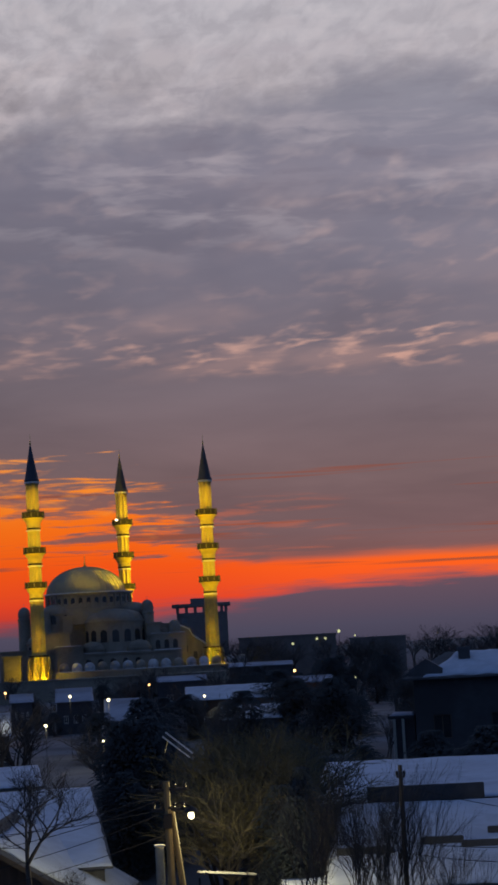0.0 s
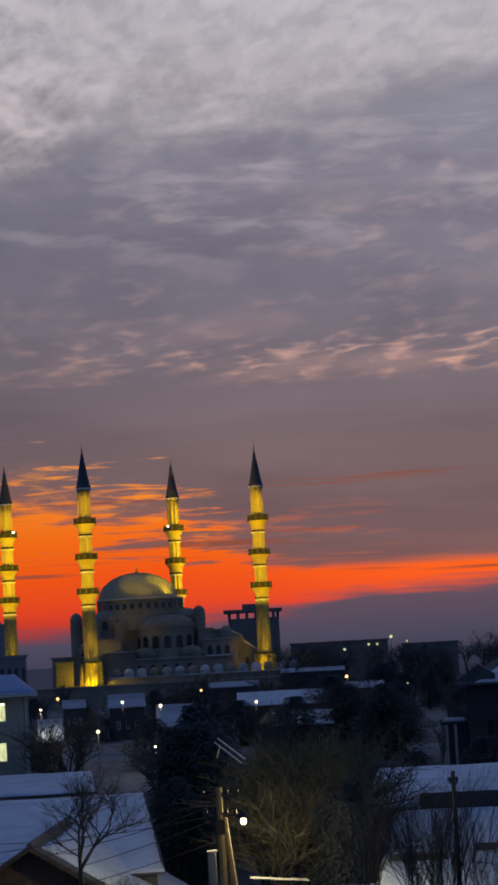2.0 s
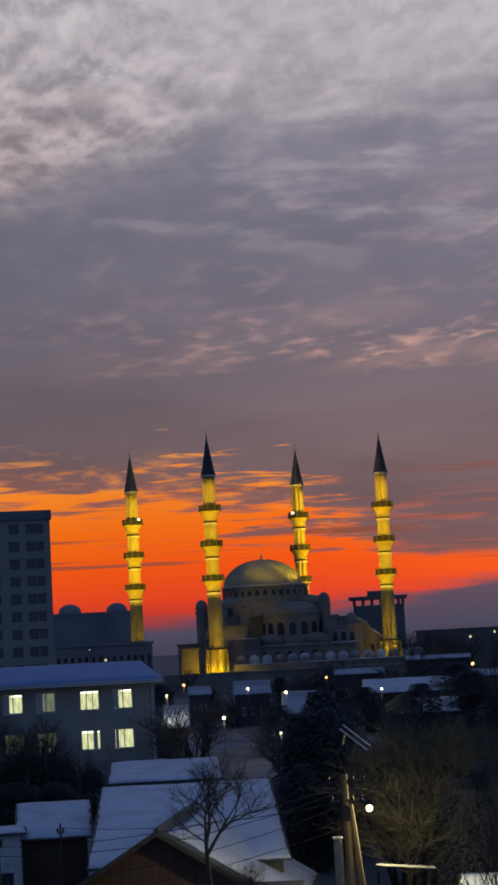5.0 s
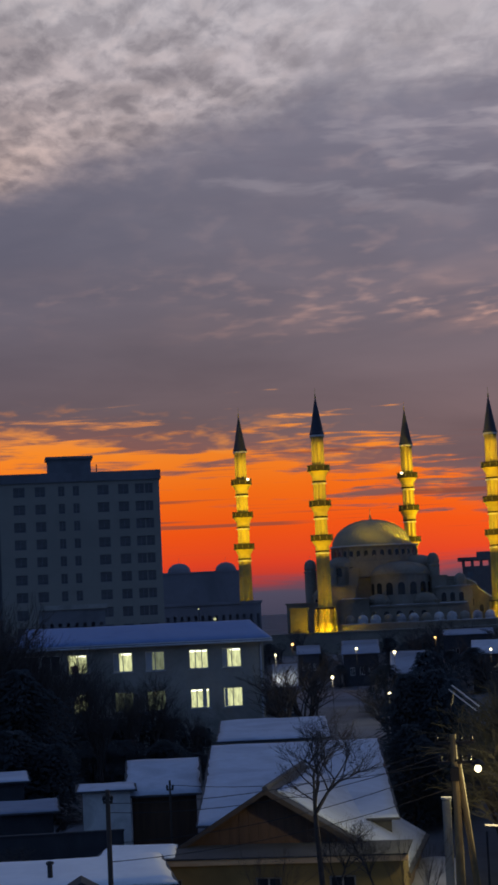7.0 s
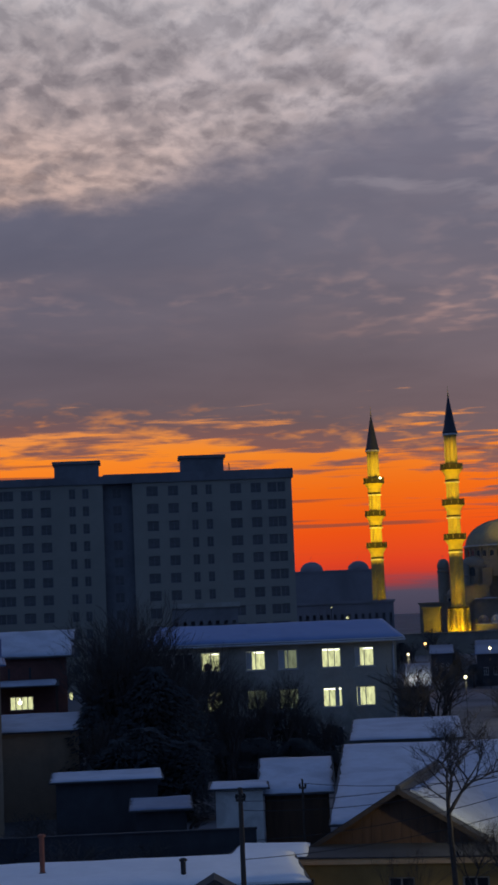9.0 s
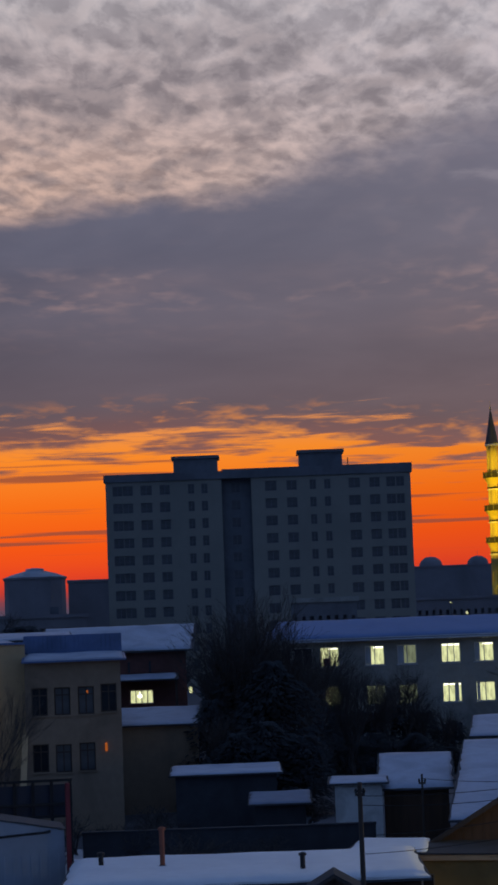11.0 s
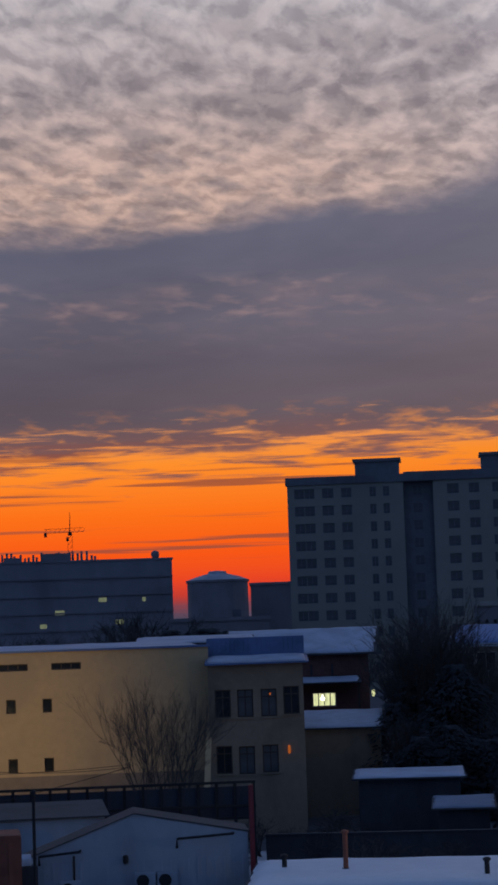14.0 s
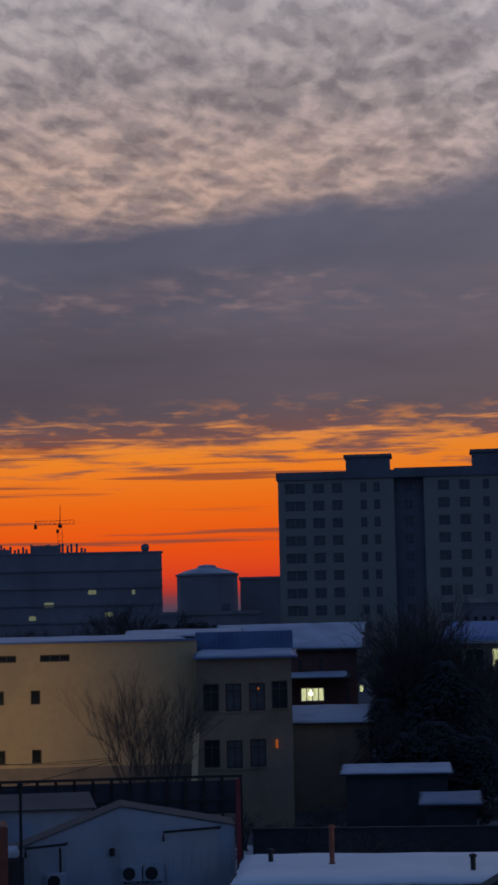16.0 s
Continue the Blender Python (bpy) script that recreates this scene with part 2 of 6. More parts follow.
# ---------------------------------------------------------------- materials
def surface(name, colour, rough=0.85, vary=0.25, fine=6.0, coarse=0.5, bump=0.15, metal=0.0, second=None, stretch=(1, 1, 1)):
    """A worn surface: grain and stains at two scales, and a fine relief."""
    m = bpy.data.materials.new(name)
    m.use_nodes = True
    n = Nodes(m.node_tree)
    at = n.add("ShaderNodeMapping")
    n.put(at.inputs[0], n.add("ShaderNodeTexCoord").outputs["Object"])
    at.inputs[3].default_value = stretch
    v = at.outputs[0]
    grain, stain = n.noise(v, fine, 5, 0.6), n.noise(v, coarse, 4, 0.6, 0.6)
    info = n.add("ShaderNodeObjectInfo").outputs["Random"]
    lo, hi = 1 - vary, 1 + vary
    base = n.mix(1.0, (*colour[:3], 1), n.ramp(grain, [(0.25, (lo,) * 3), (0.75, (hi,) * 3)]), "MULTIPLY")
    base = n.mix(n.span(stain, 0.42, 0.68, True, 0.0, 0.75), base, second[:3] + (1,) if second else tuple(c * 0.6 for c in colour[:3]) + (1,))
    base = n.mix(1.0, base, n.ramp(info, [(0.0, (0.9,) * 3), (1.0, (1.08,) * 3)]), "MULTIPLY")
    b = n.add("ShaderNodeBsdfPrincipled")
    n.put(b.inputs["Base Color"], base)
    n.put(b.inputs["Roughness"], n.span(grain, 0.2, 0.8, False, max(rough - 0.12, 0.05), min(rough + 0.1, 1.0)))
    b.inputs["Metallic"].default_value = metal
    if bump:
        bp = n.add("ShaderNodeBump")
        bp.inputs["Strength"].default_value, bp.inputs["Distance"].default_value = bump, 0.05
        n.put(bp.inputs["Height"], grain)
        n.put(b.inputs["Normal"], bp.outputs[0])
    n.put(n.add("ShaderNodeOutputMaterial").inputs[0], b.outputs[0])
    return m


def glow(name, colour, strength, uneven=0.0, scale=3.0):
    """Something that gives off light: a bulb, or a lit room behind its curtain."""
    m = bpy.data.materials.new(name)
    m.use_nodes = True
    n = Nodes(m.node_tree)
    e = n.add("ShaderNodeEmission")
    if uneven:
        at = n.add("ShaderNodeMapping")
        n.put(at.inputs[0], n.add("ShaderNodeTexCoord").outputs["Object"])
        at.inputs[3].default_value = (2.4, 1.0, 0.5)
        folds = n.noise(at.outputs[0], scale, 3, 0.6, 0.4)
        n.put(e.inputs[0], n.mix(1.0, (*colour[:3], 1), n.ramp(folds, [(0.3, (1 - uneven,) * 3), (0.62, (1.0,) * 3)]), "MULTIPLY"))
    else:
        e.inputs[0].default_value = (*colour[:3], 1)
    e.inputs[1].default_value = strength
    n.put(n.add("ShaderNodeOutputMaterial").inputs[0], e.outputs[0])
    return m


# dusk light is put into the snow tones: flat roofs brighter, slopes darker
BRIGHT_SNOW = surface("fresh_snow", (0.84, 0.87, 0.92), 0.75, 0.05, 2.0, 0.35, 0.3, second=(0.76, 0.79, 0.85))
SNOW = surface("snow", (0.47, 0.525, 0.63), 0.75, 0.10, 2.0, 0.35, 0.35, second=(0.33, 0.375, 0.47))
OLD_SNOW = surface("trodden_snow", (0.50, 0.51, 0.54), 0.8, 0.15, 1.2, 0.10, 0.4, second=(0.10, 0.09, 0.085))
EARTH = surface("frozen_earth", (0.075, 0.080, 0.092), 0.95, 0.3, 1.5, 0.05, 0.4, second=(0.16, 0.175, 0.21))
MARBLE = surface("warm_pale_stone", (0.36, 0.29, 0.075), 0.6, 0.10, 1.5, 0.15, 0.1)
STONE = surface("grey_stone", (0.22, 0.20, 0.165), 0.75, 0.14, 1.0, 0.12, 0.15)
LEAD = surface("lead_sheet", (0.03, 0.036, 0.06), 0.6, 0.2, 1.0, 0.2, 0.1, metal=0.1)
DOME = surface("dome_sheet", (0.32, 0.30, 0.20), 0.7, 0.12, 0.6, 0.2, 0.1, second=(0.24, 0.23, 0.18))
# parapets stay out of the floodlight: that shade is put into the colour
PARAPET = surface("sooty_stone", (0.014, 0.013, 0.012), 0.85, 0.2, 2.0, 0.4, 0.2)
DARK_STONE = surface("dark_carved_stone", (0.10, 0.09, 0.075), 0.8, 0.2, 2.0, 0.4, 0.2)
GOLD = surface("gilded", (0.75, 0.5, 0.15), 0.3, 0.1, 3.0, 0.5, 0.05, metal=0.9)
PLASTER = surface("light_plaster", (0.28, 0.29, 0.275), 0.9, 0.12, 2.5, 0.25, 0.2)
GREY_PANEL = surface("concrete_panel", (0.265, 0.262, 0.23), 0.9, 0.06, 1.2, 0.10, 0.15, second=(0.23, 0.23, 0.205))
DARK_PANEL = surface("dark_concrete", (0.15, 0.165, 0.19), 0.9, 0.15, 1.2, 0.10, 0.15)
YELLOW = surface("ochre_plaster", (0.62, 0.43, 0.23), 0.9, 0.10, 2.0, 0.16, 0.15, second=(0.50, 0.36, 0.21))
BEIGE = surface("dull_beige_plaster", (0.27, 0.20, 0.14), 0.9, 0.14, 2.0, 0.22, 0.2)
BRICK = surface("red_brick", (0.17, 0.078, 0.068), 0.9, 0.25, 3.5, 0.3, 0.3)
BROWN = surface("brown_boards", (0.10, 0.056, 0.034), 0.8, 0.18, 4.0, 0.4, 0.3, stretch=(6, 6, 0.5))
TIN = surface("painted_sheet", (0.38, 0.43, 0.50), 0.6, 0.10, 1.5, 0.2, 0.1, metal=0.2)
BLUE_TIN = surface("blue_sheet", (0.10, 0.17, 0.34), 0.5, 0.15, 1.5, 0.3, 0.1, metal=0.3)
RED = surface("red_paint", (0.17, 0.02, 0.03), 0.6, 0.2, 2.0, 0.4, 0.1)
RUST = surface("rusty_sheet", (0.26, 0.085, 0.05), 0.8, 0.25, 2.0, 0.4, 0.25)
IRON = surface("dark_iron", (0.03, 0.03, 0.033), 0.6, 0.25, 5.0, 0.5, 0.1, metal=0.5)
SLATE = surface("old_slate", (0.060, 0.064, 0.076), 0.85, 0.3, 3.0, 0.4, 0.3)
# dim bluish copy of the snow, far dusk haze put into its colour
DIM_SNOW = surface("thin_frozen_snow", (0.24, 0.29, 0.39), 0.8, 0.15, 1.2, 0.10, 0.3, second=(0.12, 0.14, 0.19))
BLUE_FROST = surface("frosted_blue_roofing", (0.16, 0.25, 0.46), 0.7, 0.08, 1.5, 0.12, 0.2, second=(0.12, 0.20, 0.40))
# near-black: the darkness around unlit walls is put into this colour
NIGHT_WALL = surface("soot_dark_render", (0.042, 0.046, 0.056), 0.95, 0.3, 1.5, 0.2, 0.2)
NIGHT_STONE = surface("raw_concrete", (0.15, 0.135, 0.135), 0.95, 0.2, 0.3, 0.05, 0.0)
OLIVE = surface("olive_render", (0.24, 0.18, 0.07), 0.9, 0.15, 2.0, 0.3, 0.2)
GLASS = surface("dark_pane", (0.02, 0.025, 0.032), 0.12, 0.1, 1.0, 0.3, 0.0)
CURTAINED = surface("curtained_pane", (0.085, 0.09, 0.10), 0.45, 0.3, 1.0, 0.2, 0.0, second=(0.04, 0.046, 0.06))
FRAME = surface("window_frame_paint", (0.55, 0.56, 0.56), 0.6, 0.1, 6.0, 1.0, 0.05)
CONCRETE = surface("pole_concrete", (0.20, 0.16, 0.085), 0.9, 0.18, 5.0, 0.8, 0.3)
WOOD = surface("weathered_timber", (0.075, 0.058, 0.048), 0.9, 0.3, 6.0, 0.8, 0.3, stretch=(1, 1, 0.2))
BARK = surface("bark", (0.065, 0.058, 0.056), 0.95, 0.3, 8.0, 1.5, 0.4)
NEEDLES = surface("dark_needles", (0.028, 0.038, 0.046), 0.9, 0.4, 4.0, 0.4, 0.1)
TWIGS = surface("willow_twigs", (0.11, 0.096, 0.052), 0.95, 0.35, 3.0, 0.3, 0.1)
RUBBER = surface("cable_sheath", (0.012, 0.012, 0.014), 0.7, 0.2, 5.0, 1.0, 0.0)
FAR_WALL = surface("hazy_far_wall", (0.215, 0.21, 0.23), 0.95, 0.12, 0.2, 0.03, 0.0)
WHITE = surface("white_enamel", (0.62, 0.63, 0.62), 0.5, 0.08, 4.0, 0.6, 0.05)
ROOM = glow("lit_room", lin(232, 236, 176), 1.0, 0.55, 2.2)
ROOM_DIM = glow("dim_lit_room", lin(150, 160, 130), 0.55, 0.6, 2.2)
TUBE = glow("strip_light", (1.0, 0.98, 0.75), 3.0)
BULB_WARM = glow("warm_lamp_glass", (1.0, 0.52, 0.18), 4.0)
BULB_WHITE = glow("white_lamp_glass", (1.0, 0.86, 0.52), 4.0)
FLOOD = glow("floodlight_glass", (1.0, 0.85, 0.35), 6.0)
FAR_ROOM = glow("far_lit_room", lin(190, 180, 110), 0.8)
EMBER = glow("small_orange_lamp", (1.0, 0.25, 0.05), 0.30)


# ---------------------------------------------------------------- building helpers
def spot(b, d, z=0.0):
    """A place by its bearing from the camera in degrees (right is more) and its distance."""
    return Vector((d * math.sin(radians(b)), d * math.cos(radians(b)), z))


def thing(name, b, d, z=0.0, turn=0.0, label="", category="", group="", kind=""):
    """An empty at the base of a thing; its x runs to the right and its y away, as seen from the window, turned by turn."""
    ob = new(name)
    ob.matrix_basis = Matrix.Translation(spot(b, d, z)) @ Matrix.Rotation(radians(turn - b), 4, "Z")
    return tagged(ob, label, category, group, kind)


def part(name, bm, material, parent=None, label="", smooth=False):
    me = bpy.data.meshes.new(name)
    bmesh.ops.recalc_face_normals(bm, faces=bm.faces)
    if smooth:
        for f in bm.faces:
            f.smooth = True
    bm.to_mesh(me)
    bm.free()
    me.materials.append(material)
    ob = new(name, me)
    if parent:
        ob.parent = parent
    return tagged(ob, label) if label else ob


def again(ob, parent, m):
    """Another piece on the same mesh."""
    o = new(ob.name.split(".")[0], ob.data)
    o.parent, o.matrix_basis = parent, m
    return o


def box(bm, x0, x1, y0, y1, z0, z1, bevel=0.0):
    r = bmesh.ops.create_cube(bm, size=1.0, matrix=Matrix.LocRotScale(((x0 + x1) / 2, (y0 + y1) / 2, (z0 + z1) / 2), None, (abs(x1 - x0), abs(y1 - y0), abs(z1 - z0))))
    if bevel:
        bmesh.ops.bevel(bm, geom=list({e for v in r["verts"] for e in v.link_edges}), offset=bevel, segments=2, affect="EDGES")
    return bm


def boxes(*dims, bevel=0.0):
    bm = bmesh.new()
    for d in dims:
        box(bm, *d, bevel=bevel)
    return bm


def lathe(profile, n=24, at=(0, 0, 0), bm=None, flute=0.0):
    """A turned body from (radius, height) pairs, closed at both ends; flute draws in every other edge."""
    bm = bm or bmesh.new()
    rings = []
    for r, z in profile:
        ring = []
        for i in range(n):
            q = max(r, 0.004) * (1 - flute * (i % 4 < 2))
            ring.append(bm.verts.new((at[0] + q * math.cos(2 * math.pi * i / n), at[1] + q * math.sin(2 * math.pi * i / n), at[2] + z)))
        rings.append(ring)
    for a, b in zip(rings, rings[1:]):
        for i in range(n):
            bm.faces.new((a[i], a[(i + 1) % n], b[(i + 1) % n], b[i]))
    bm.faces.new(rings[0][::-1])
    bm.faces.new(rings[-1])
    return bm


def prism(outline, y0, y1, bm=None):
    """A closed outline in x and z, pulled from y0 to y1."""
    bm = bm or bmesh.new()
    a = [bm.verts.new((x, y0, z)) for x, z in outline]
    b = [bm.verts.new((x, y1, z)) for x, z in outline]
    bm.faces.new(a)
    bm.faces.new(b[::-1])
    for i in range(len(a)):
        j = (i + 1) % len(a)
        bm.faces.new((a[i], b[i], b[j], a[j]))
    return bm


def slab(corners, thick, bm=None):
    """A sheet of even thickness over four corners, such as a roof's slope or the snow on it."""
    bm = bm or bmesh.new()
    c = [Vector(p) for p in corners]
    up = Vector((0, 0, thick))
    a = [bm.verts.new(p) for p in c]
    b = [bm.verts.new(p + up) for p in c]
    bm.faces.new(a[::-1])
    bm.faces.new(b)
    for i in range(4):
        j = (i + 1) % 4
        bm.faces.new((a[i], a[j], b[j], b[i]))
    return bm


def snow_sheet(corners, thick, seed, nu=24, nv=12, rough=0.05, ragged=0.25):
    """Snow lying on a roof: uneven on top, with a wavering rim."""
    bm = bmesh.new()
    c = [Vector(p) for p in corners]
    top, low = [], []
    for i in range(nu + 1):
        u = i / nu
        rt, rl = [], []
        for j in range(nv + 1):
            v = j / nv
            p = (c[0] * (1 - u) + c[1] * u) * (1 - v) + (c[3] * (1 - u) + c[2] * u) * v
            w = noise.noise(Vector((p.x * 0.55 + seed, p.y * 0.55, seed)))
            rim = min(u, 1 - u, v, 1 - v)
            if rim == 0:
                q = noise.noise(Vector((p.x * 1.1 + seed, p.y * 1.1, 7.0 + seed))) * ragged
                mid = (c[0] + c[1] + c[2] + c[3]) / 4
                p = p + (mid - p).normalized() * (abs(q) * 0.9)
            h = thick * (0.35 if rim == 0 else 1.0) + w * rough
            rt.append(bm.verts.new(p + Vector((0, 0, max(h, 0.02)))))
            rl.append(bm.verts.new(p))
        top.append(rt), low.append(rl)
    for i in range(nu):
        for j in range(nv):
            f = bm.faces.new((top[i][j], top[i + 1][j], top[i + 1][j + 1], top[i][j + 1]))
            f.smooth = True
            bm.faces.new((low[i][j], low[i][j + 1], low[i + 1][j + 1], low[i + 1][j]))
    ring = [(i, 0) for i in range(nu)] + [(nu, j) for j in range(nv)] + [(i, nv) for i in range(nu, 0, -1)] + [(0, j) for j in range(nv, 0, -1)]
    for (a, b), (c2, d) in zip(ring, ring[1:] + ring[:1]):
        bm.faces.new((low[a][b], low[c2][d], top[c2][d], top[a][b]))
    return bm


def tube(points, radius, sides=6, bm=None, taper=1.0):
    """A bent rod through the points."""
    bm = bm or bmesh.new()
    pts = [Vector(p) for p in points]
    rings = []
    for i, p in enumerate(pts):
        d = (pts[min(i + 1, len(pts) - 1)] - pts[max(i - 1, 0)]).normalized()
        a = d.orthogonal().normalized()
        b = d.cross(a)
        r = radius * (1 + (taper - 1) * i / (len(pts) - 1))
        rings.append([bm.verts.new(p + (a * math.cos(2 * math.pi * s / sides) + b * math.sin(2 * math.pi * s / sides)) * r) for s in range(sides)])
    for a, b in zip(rings, rings[1:]):
        q = min(range(sides), key=lambda s: (b[s].co - a[0].co).length)
        for s in range(sides):
            bm.faces.new((a[s], a[(s + 1) % sides], b[(s + 1 + q) % sides], b[(s + q) % sides]))
    bm.faces.new(rings[0][::-1])
    bm.faces.new(rings[-1])
    return bm


def lamp(kind, place, colour, watts, size=0.2, aim=None, cone=60, blend=0.6):
    data = bpy.data.lights.new("light", kind)
    data.color, data.energy, data.shadow_soft_size = colour, watts, size
    if kind == "SPOT":
        data.spot_size, data.spot_blend = radians(cone), blend
    ob = new("light", data)
    ob.matrix_basis = look(place, aim) if aim is not None else Matrix.Translation(place)
    return ob


def pierced(x0, x1, z0, z1, y0, y1, holes):
    """A wall in one piece from x0 to x1 with openings (xa, xb, za, zb) right through it."""
    xs = sorted({round(v, 4) for v in (x0, x1, *[q for h in holes for q in h[:2] if x0 < q < x1])})
    zs = sorted({round(v, 4) for v in (z0, z1, *[q for h in holes for q in h[2:] if z0 < q < z1])})
    bm = bmesh.new()
    made = {}

    def corner(i, j, y):
        if (i, j, y) not in made:
            made[i, j, y] = bm.verts.new((xs[i], y, zs[j]))
        return made[i, j, y]

    def solid(i, j):
        if not (0 <= i < len(xs) - 1 and 0 <= j < len(zs) - 1):
            return False
        x, z = (xs[i] + xs[i + 1]) / 2, (zs[j] + zs[j + 1]) / 2
        return not any(a < x < b and lo < z < hi for a, b, lo, hi in holes)

    for i in range(len(xs) - 1):
        for j in range(len(zs) - 1):
            if not solid(i, j):
                continue
            bm.faces.new([corner(a, b, y0) for a, b in ((i, j), (i + 1, j), (i + 1, j + 1), (i, j + 1))])
            bm.faces.new([corner(a, b, y1) for a, b in ((i, j), (i, j + 1), (i + 1, j + 1), (i + 1, j))])
            for (di, dj), (a, b) in (((-1, 0), ((i, j), (i, j + 1))), ((1, 0), ((i + 1, j), (i + 1, j + 1))), ((0, -1), ((i, j), (i + 1, j))), ((0, 1), ((i, j + 1), (i + 1, j + 1)))):
                if not solid(i + di, j + dj):
                    bm.faces.new([corner(*a, y0), corner(*b, y0), corner(*b, y1), corner(*a, y1)])
    return bm


# ---------------------------------------------------------------- ground
def ground_sheet():
    bm = bmesh.new()
    rings = [6, 12, 20, 30, 42, 56, 72, 90, 110, 132, 156, 184, 216, 260, 320, 400, 520, 700, 1000, 1600, 2600, 4800]
    n = 96
    rows = []
    for r in rings:
        row = []
        for i in range(n):
            a = 2 * math.pi * i / n
            p = Vector((r * math.sin(a), r * math.cos(a), 0))
            row.append(bm.verts.new(p + Vector((0, 0, 0.35 * noise.noise(p * 0.05) if 20 < r < 400 else 0))))
        rows.append(row)
    for a, b in zip(rows, rows[1:]):
        for i in range(n):
            bm.faces.new((a[i], a[(i + 1) % n], b[(i + 1) % n], b[i])).smooth = True
    bm.faces.new(rows[0])
    return part("ground", bm, EARTH)


tagged(ground_sheet(), "frozen ground with patches of trodden snow", "ground", kind="structure")


# ---------------------------------------------------------------- mosque
AMBER = (1.0, 0.64, 0.0)


def minaret(b, d, pedestal=True, beams=((-58, -58, 18), (52, -66, 18)), flood=0):
    ob = thing("minaret", b, d, label="tall stone minaret floodlit yellow with dark pointed spire", category="minaret", group="minarets of the mosque")
    n = 20
    part("shaft", lathe([(2.15, 0), (2.1, 6), (1.98, 11.5), (2.1, 11.7), (2.1, 12.1), (1.95, 12.3), (1.88, 20), (1.84, 26.8)], 32, flute=0.10), MARBLE, ob)
    for z, top in ((30.1, 37.0), (39.3, 46.5), (48.8, 58.2)):
        part("shaft", lathe([(1.78, z), (1.74, z + 0.2), (1.70, top - 0.9), (1.84, top - 0.8), (1.84, top - 0.5), (1.70, top - 0.4), (1.70, top + 0.3)], 32, flute=0.20), MARBLE, ob)
        bal = part("balcony", lathe([(1.72, z - 2.9), (1.98, z - 2.8), (1.98, z - 2.55), (1.78, z - 2.5), (1.9, z - 1.8), (2.2, z - 1.3), (2.25, z - 1.1), (2.7, z - 0.5), (2.75, z - 0.35), (3.0, z - 0.3), (3.05, z)], n), MARBLE, ob)
        part("ring", lathe([(1.80, z - 3.35), (1.88, z - 3.3), (1.88, z - 2.95), (1.75, z - 2.9)], n), PARAPET, ob, "dark carved ring")
        part("ring", lathe([(1.84, z - 3.85), (2.0, z - 3.8), (2.0, z - 3.55), (1.84, z - 3.5)], n), WHITE, ob, "thin pale stone ring")
        # parapet with its little posts
        rail = lathe([(3.08, z - 0.32), (3.08, z), (2.90, z + 0.02), (2.88, z + 1.0), (2.98, z + 1.05), (2.98, z + 1.25), (2.72, z + 1.25), (2.72, z + 1.05), (2.80, z + 1.0), (2.80, z)], n)
        rail = part("parapet", rail, PARAPET, bal, "stone parapet coloured dark as if unlit")
        for i in range(10):
            a = 2 * math.pi * i / 10 + 0.15
            part("post", lathe([(0.14, z - 0.02), (0.14, z + 1.3), (0.05, z + 1.45)], 6, (2.9 * math.cos(a), 2.9 * math.sin(a), 0)), DARK_STONE, bal)
    part("ring", lathe([(1.75, 57.7), (2.05, 57.8), (2.05, 58.2), (1.8, 58.25)], n), WHITE, ob, "pale stone ring under the spire")
    part("spire", lathe([(1.98, 58.2), (2.02, 58.6), (1.75, 59.2), (1.25, 62), (0.72, 65), (0.30, 67.4), (0.12, 68.2)], n), LEAD, ob, "dark lead-clad conical spire")
    part("finial", lathe([(0.10, 68.1), (0.28, 68.5), (0.10, 68.8), (0.2, 69.1), (0.06, 69.4), (0.04, 71.0)], 10), GOLD, ob)
    if pedestal:
        for i in range(8):
            a = math.pi / 8 + i * math.pi / 4
            part("column", lathe([(0.62, 0), (0.6, 8.0), (0.5, 10.4), (0.2, 11.6)], 8, (2.75 * math.cos(a), 2.75 * math.sin(a), 0)), MARBLE, ob)
        part("pedestal", lathe([(3.2, 0), (3.2, 5.4), (2.5, 5.8), (2.2, 10.5), (2.1, 11.4)], 8), MARBLE, ob)
    # added unseen spots far before the minaret even its glow; small lamps on balconies
    m = ob.matrix_basis
    for x, y, z in beams:
        far = math.hypot(x, y)
        lo, hi = math.atan2(26.5 - z, far), math.atan2(56.2 - z, far)
        aim = z + far * math.tan((lo + hi) / 2)
        lamp("SPOT", m @ Vector((x, y, z)), AMBER, 58 * (far ** 2 + (aim - z) ** 2), 0.3, m @ Vector((0, 0, aim)), math.degrees(hi - lo) * 1.12, 0.30)
    for z in (31.2, 40.4, 49.9):
        lamp("POINT", m @ Vector((-2.2, -1.5, z)), AMBER, 24, 0.25)
    lamp("SPOT", m @ Vector((1.2, -9, 7.0)), AMBER, 5200, 0.3, m @ Vector((0, 0, 15.5)), 60, 0.8)
    if flood:
        part("floodlight", lathe([(0.2, 0), (0.34, 0.1), (0.34, 0.5), (0.1, 0.62)], 10, (flood, -2.6, 49.6)), BULB_WHITE, ob, "white floodlight on the upper balcony")
    if pedestal:
        part("ring", lathe([(2.3, 11.5), (2.75, 11.6), (2.75, 11.95), (2.2, 12.0)], n), PARAPET, ob, "dark ring above the pedestal")
        for x in (-2.4, 0.3, 2.8):
            lamp("POINT", m @ Vector((x, -4.3, 5.9)), AMBER, 520, 0.25)
    return ob


minaret(-6.352, 530)
minaret(-1.350, 551)
minaret(-8.611, 573, False, flood=1.9)
minaret(-3.793, 578, True, ((74, -46, 20), (66, -26, 22)), -1.6)

mosque = thing("mosque", -4.97, 555, label="grey stone mosque with a great dome and snow-dusted terraces", category="mosque")


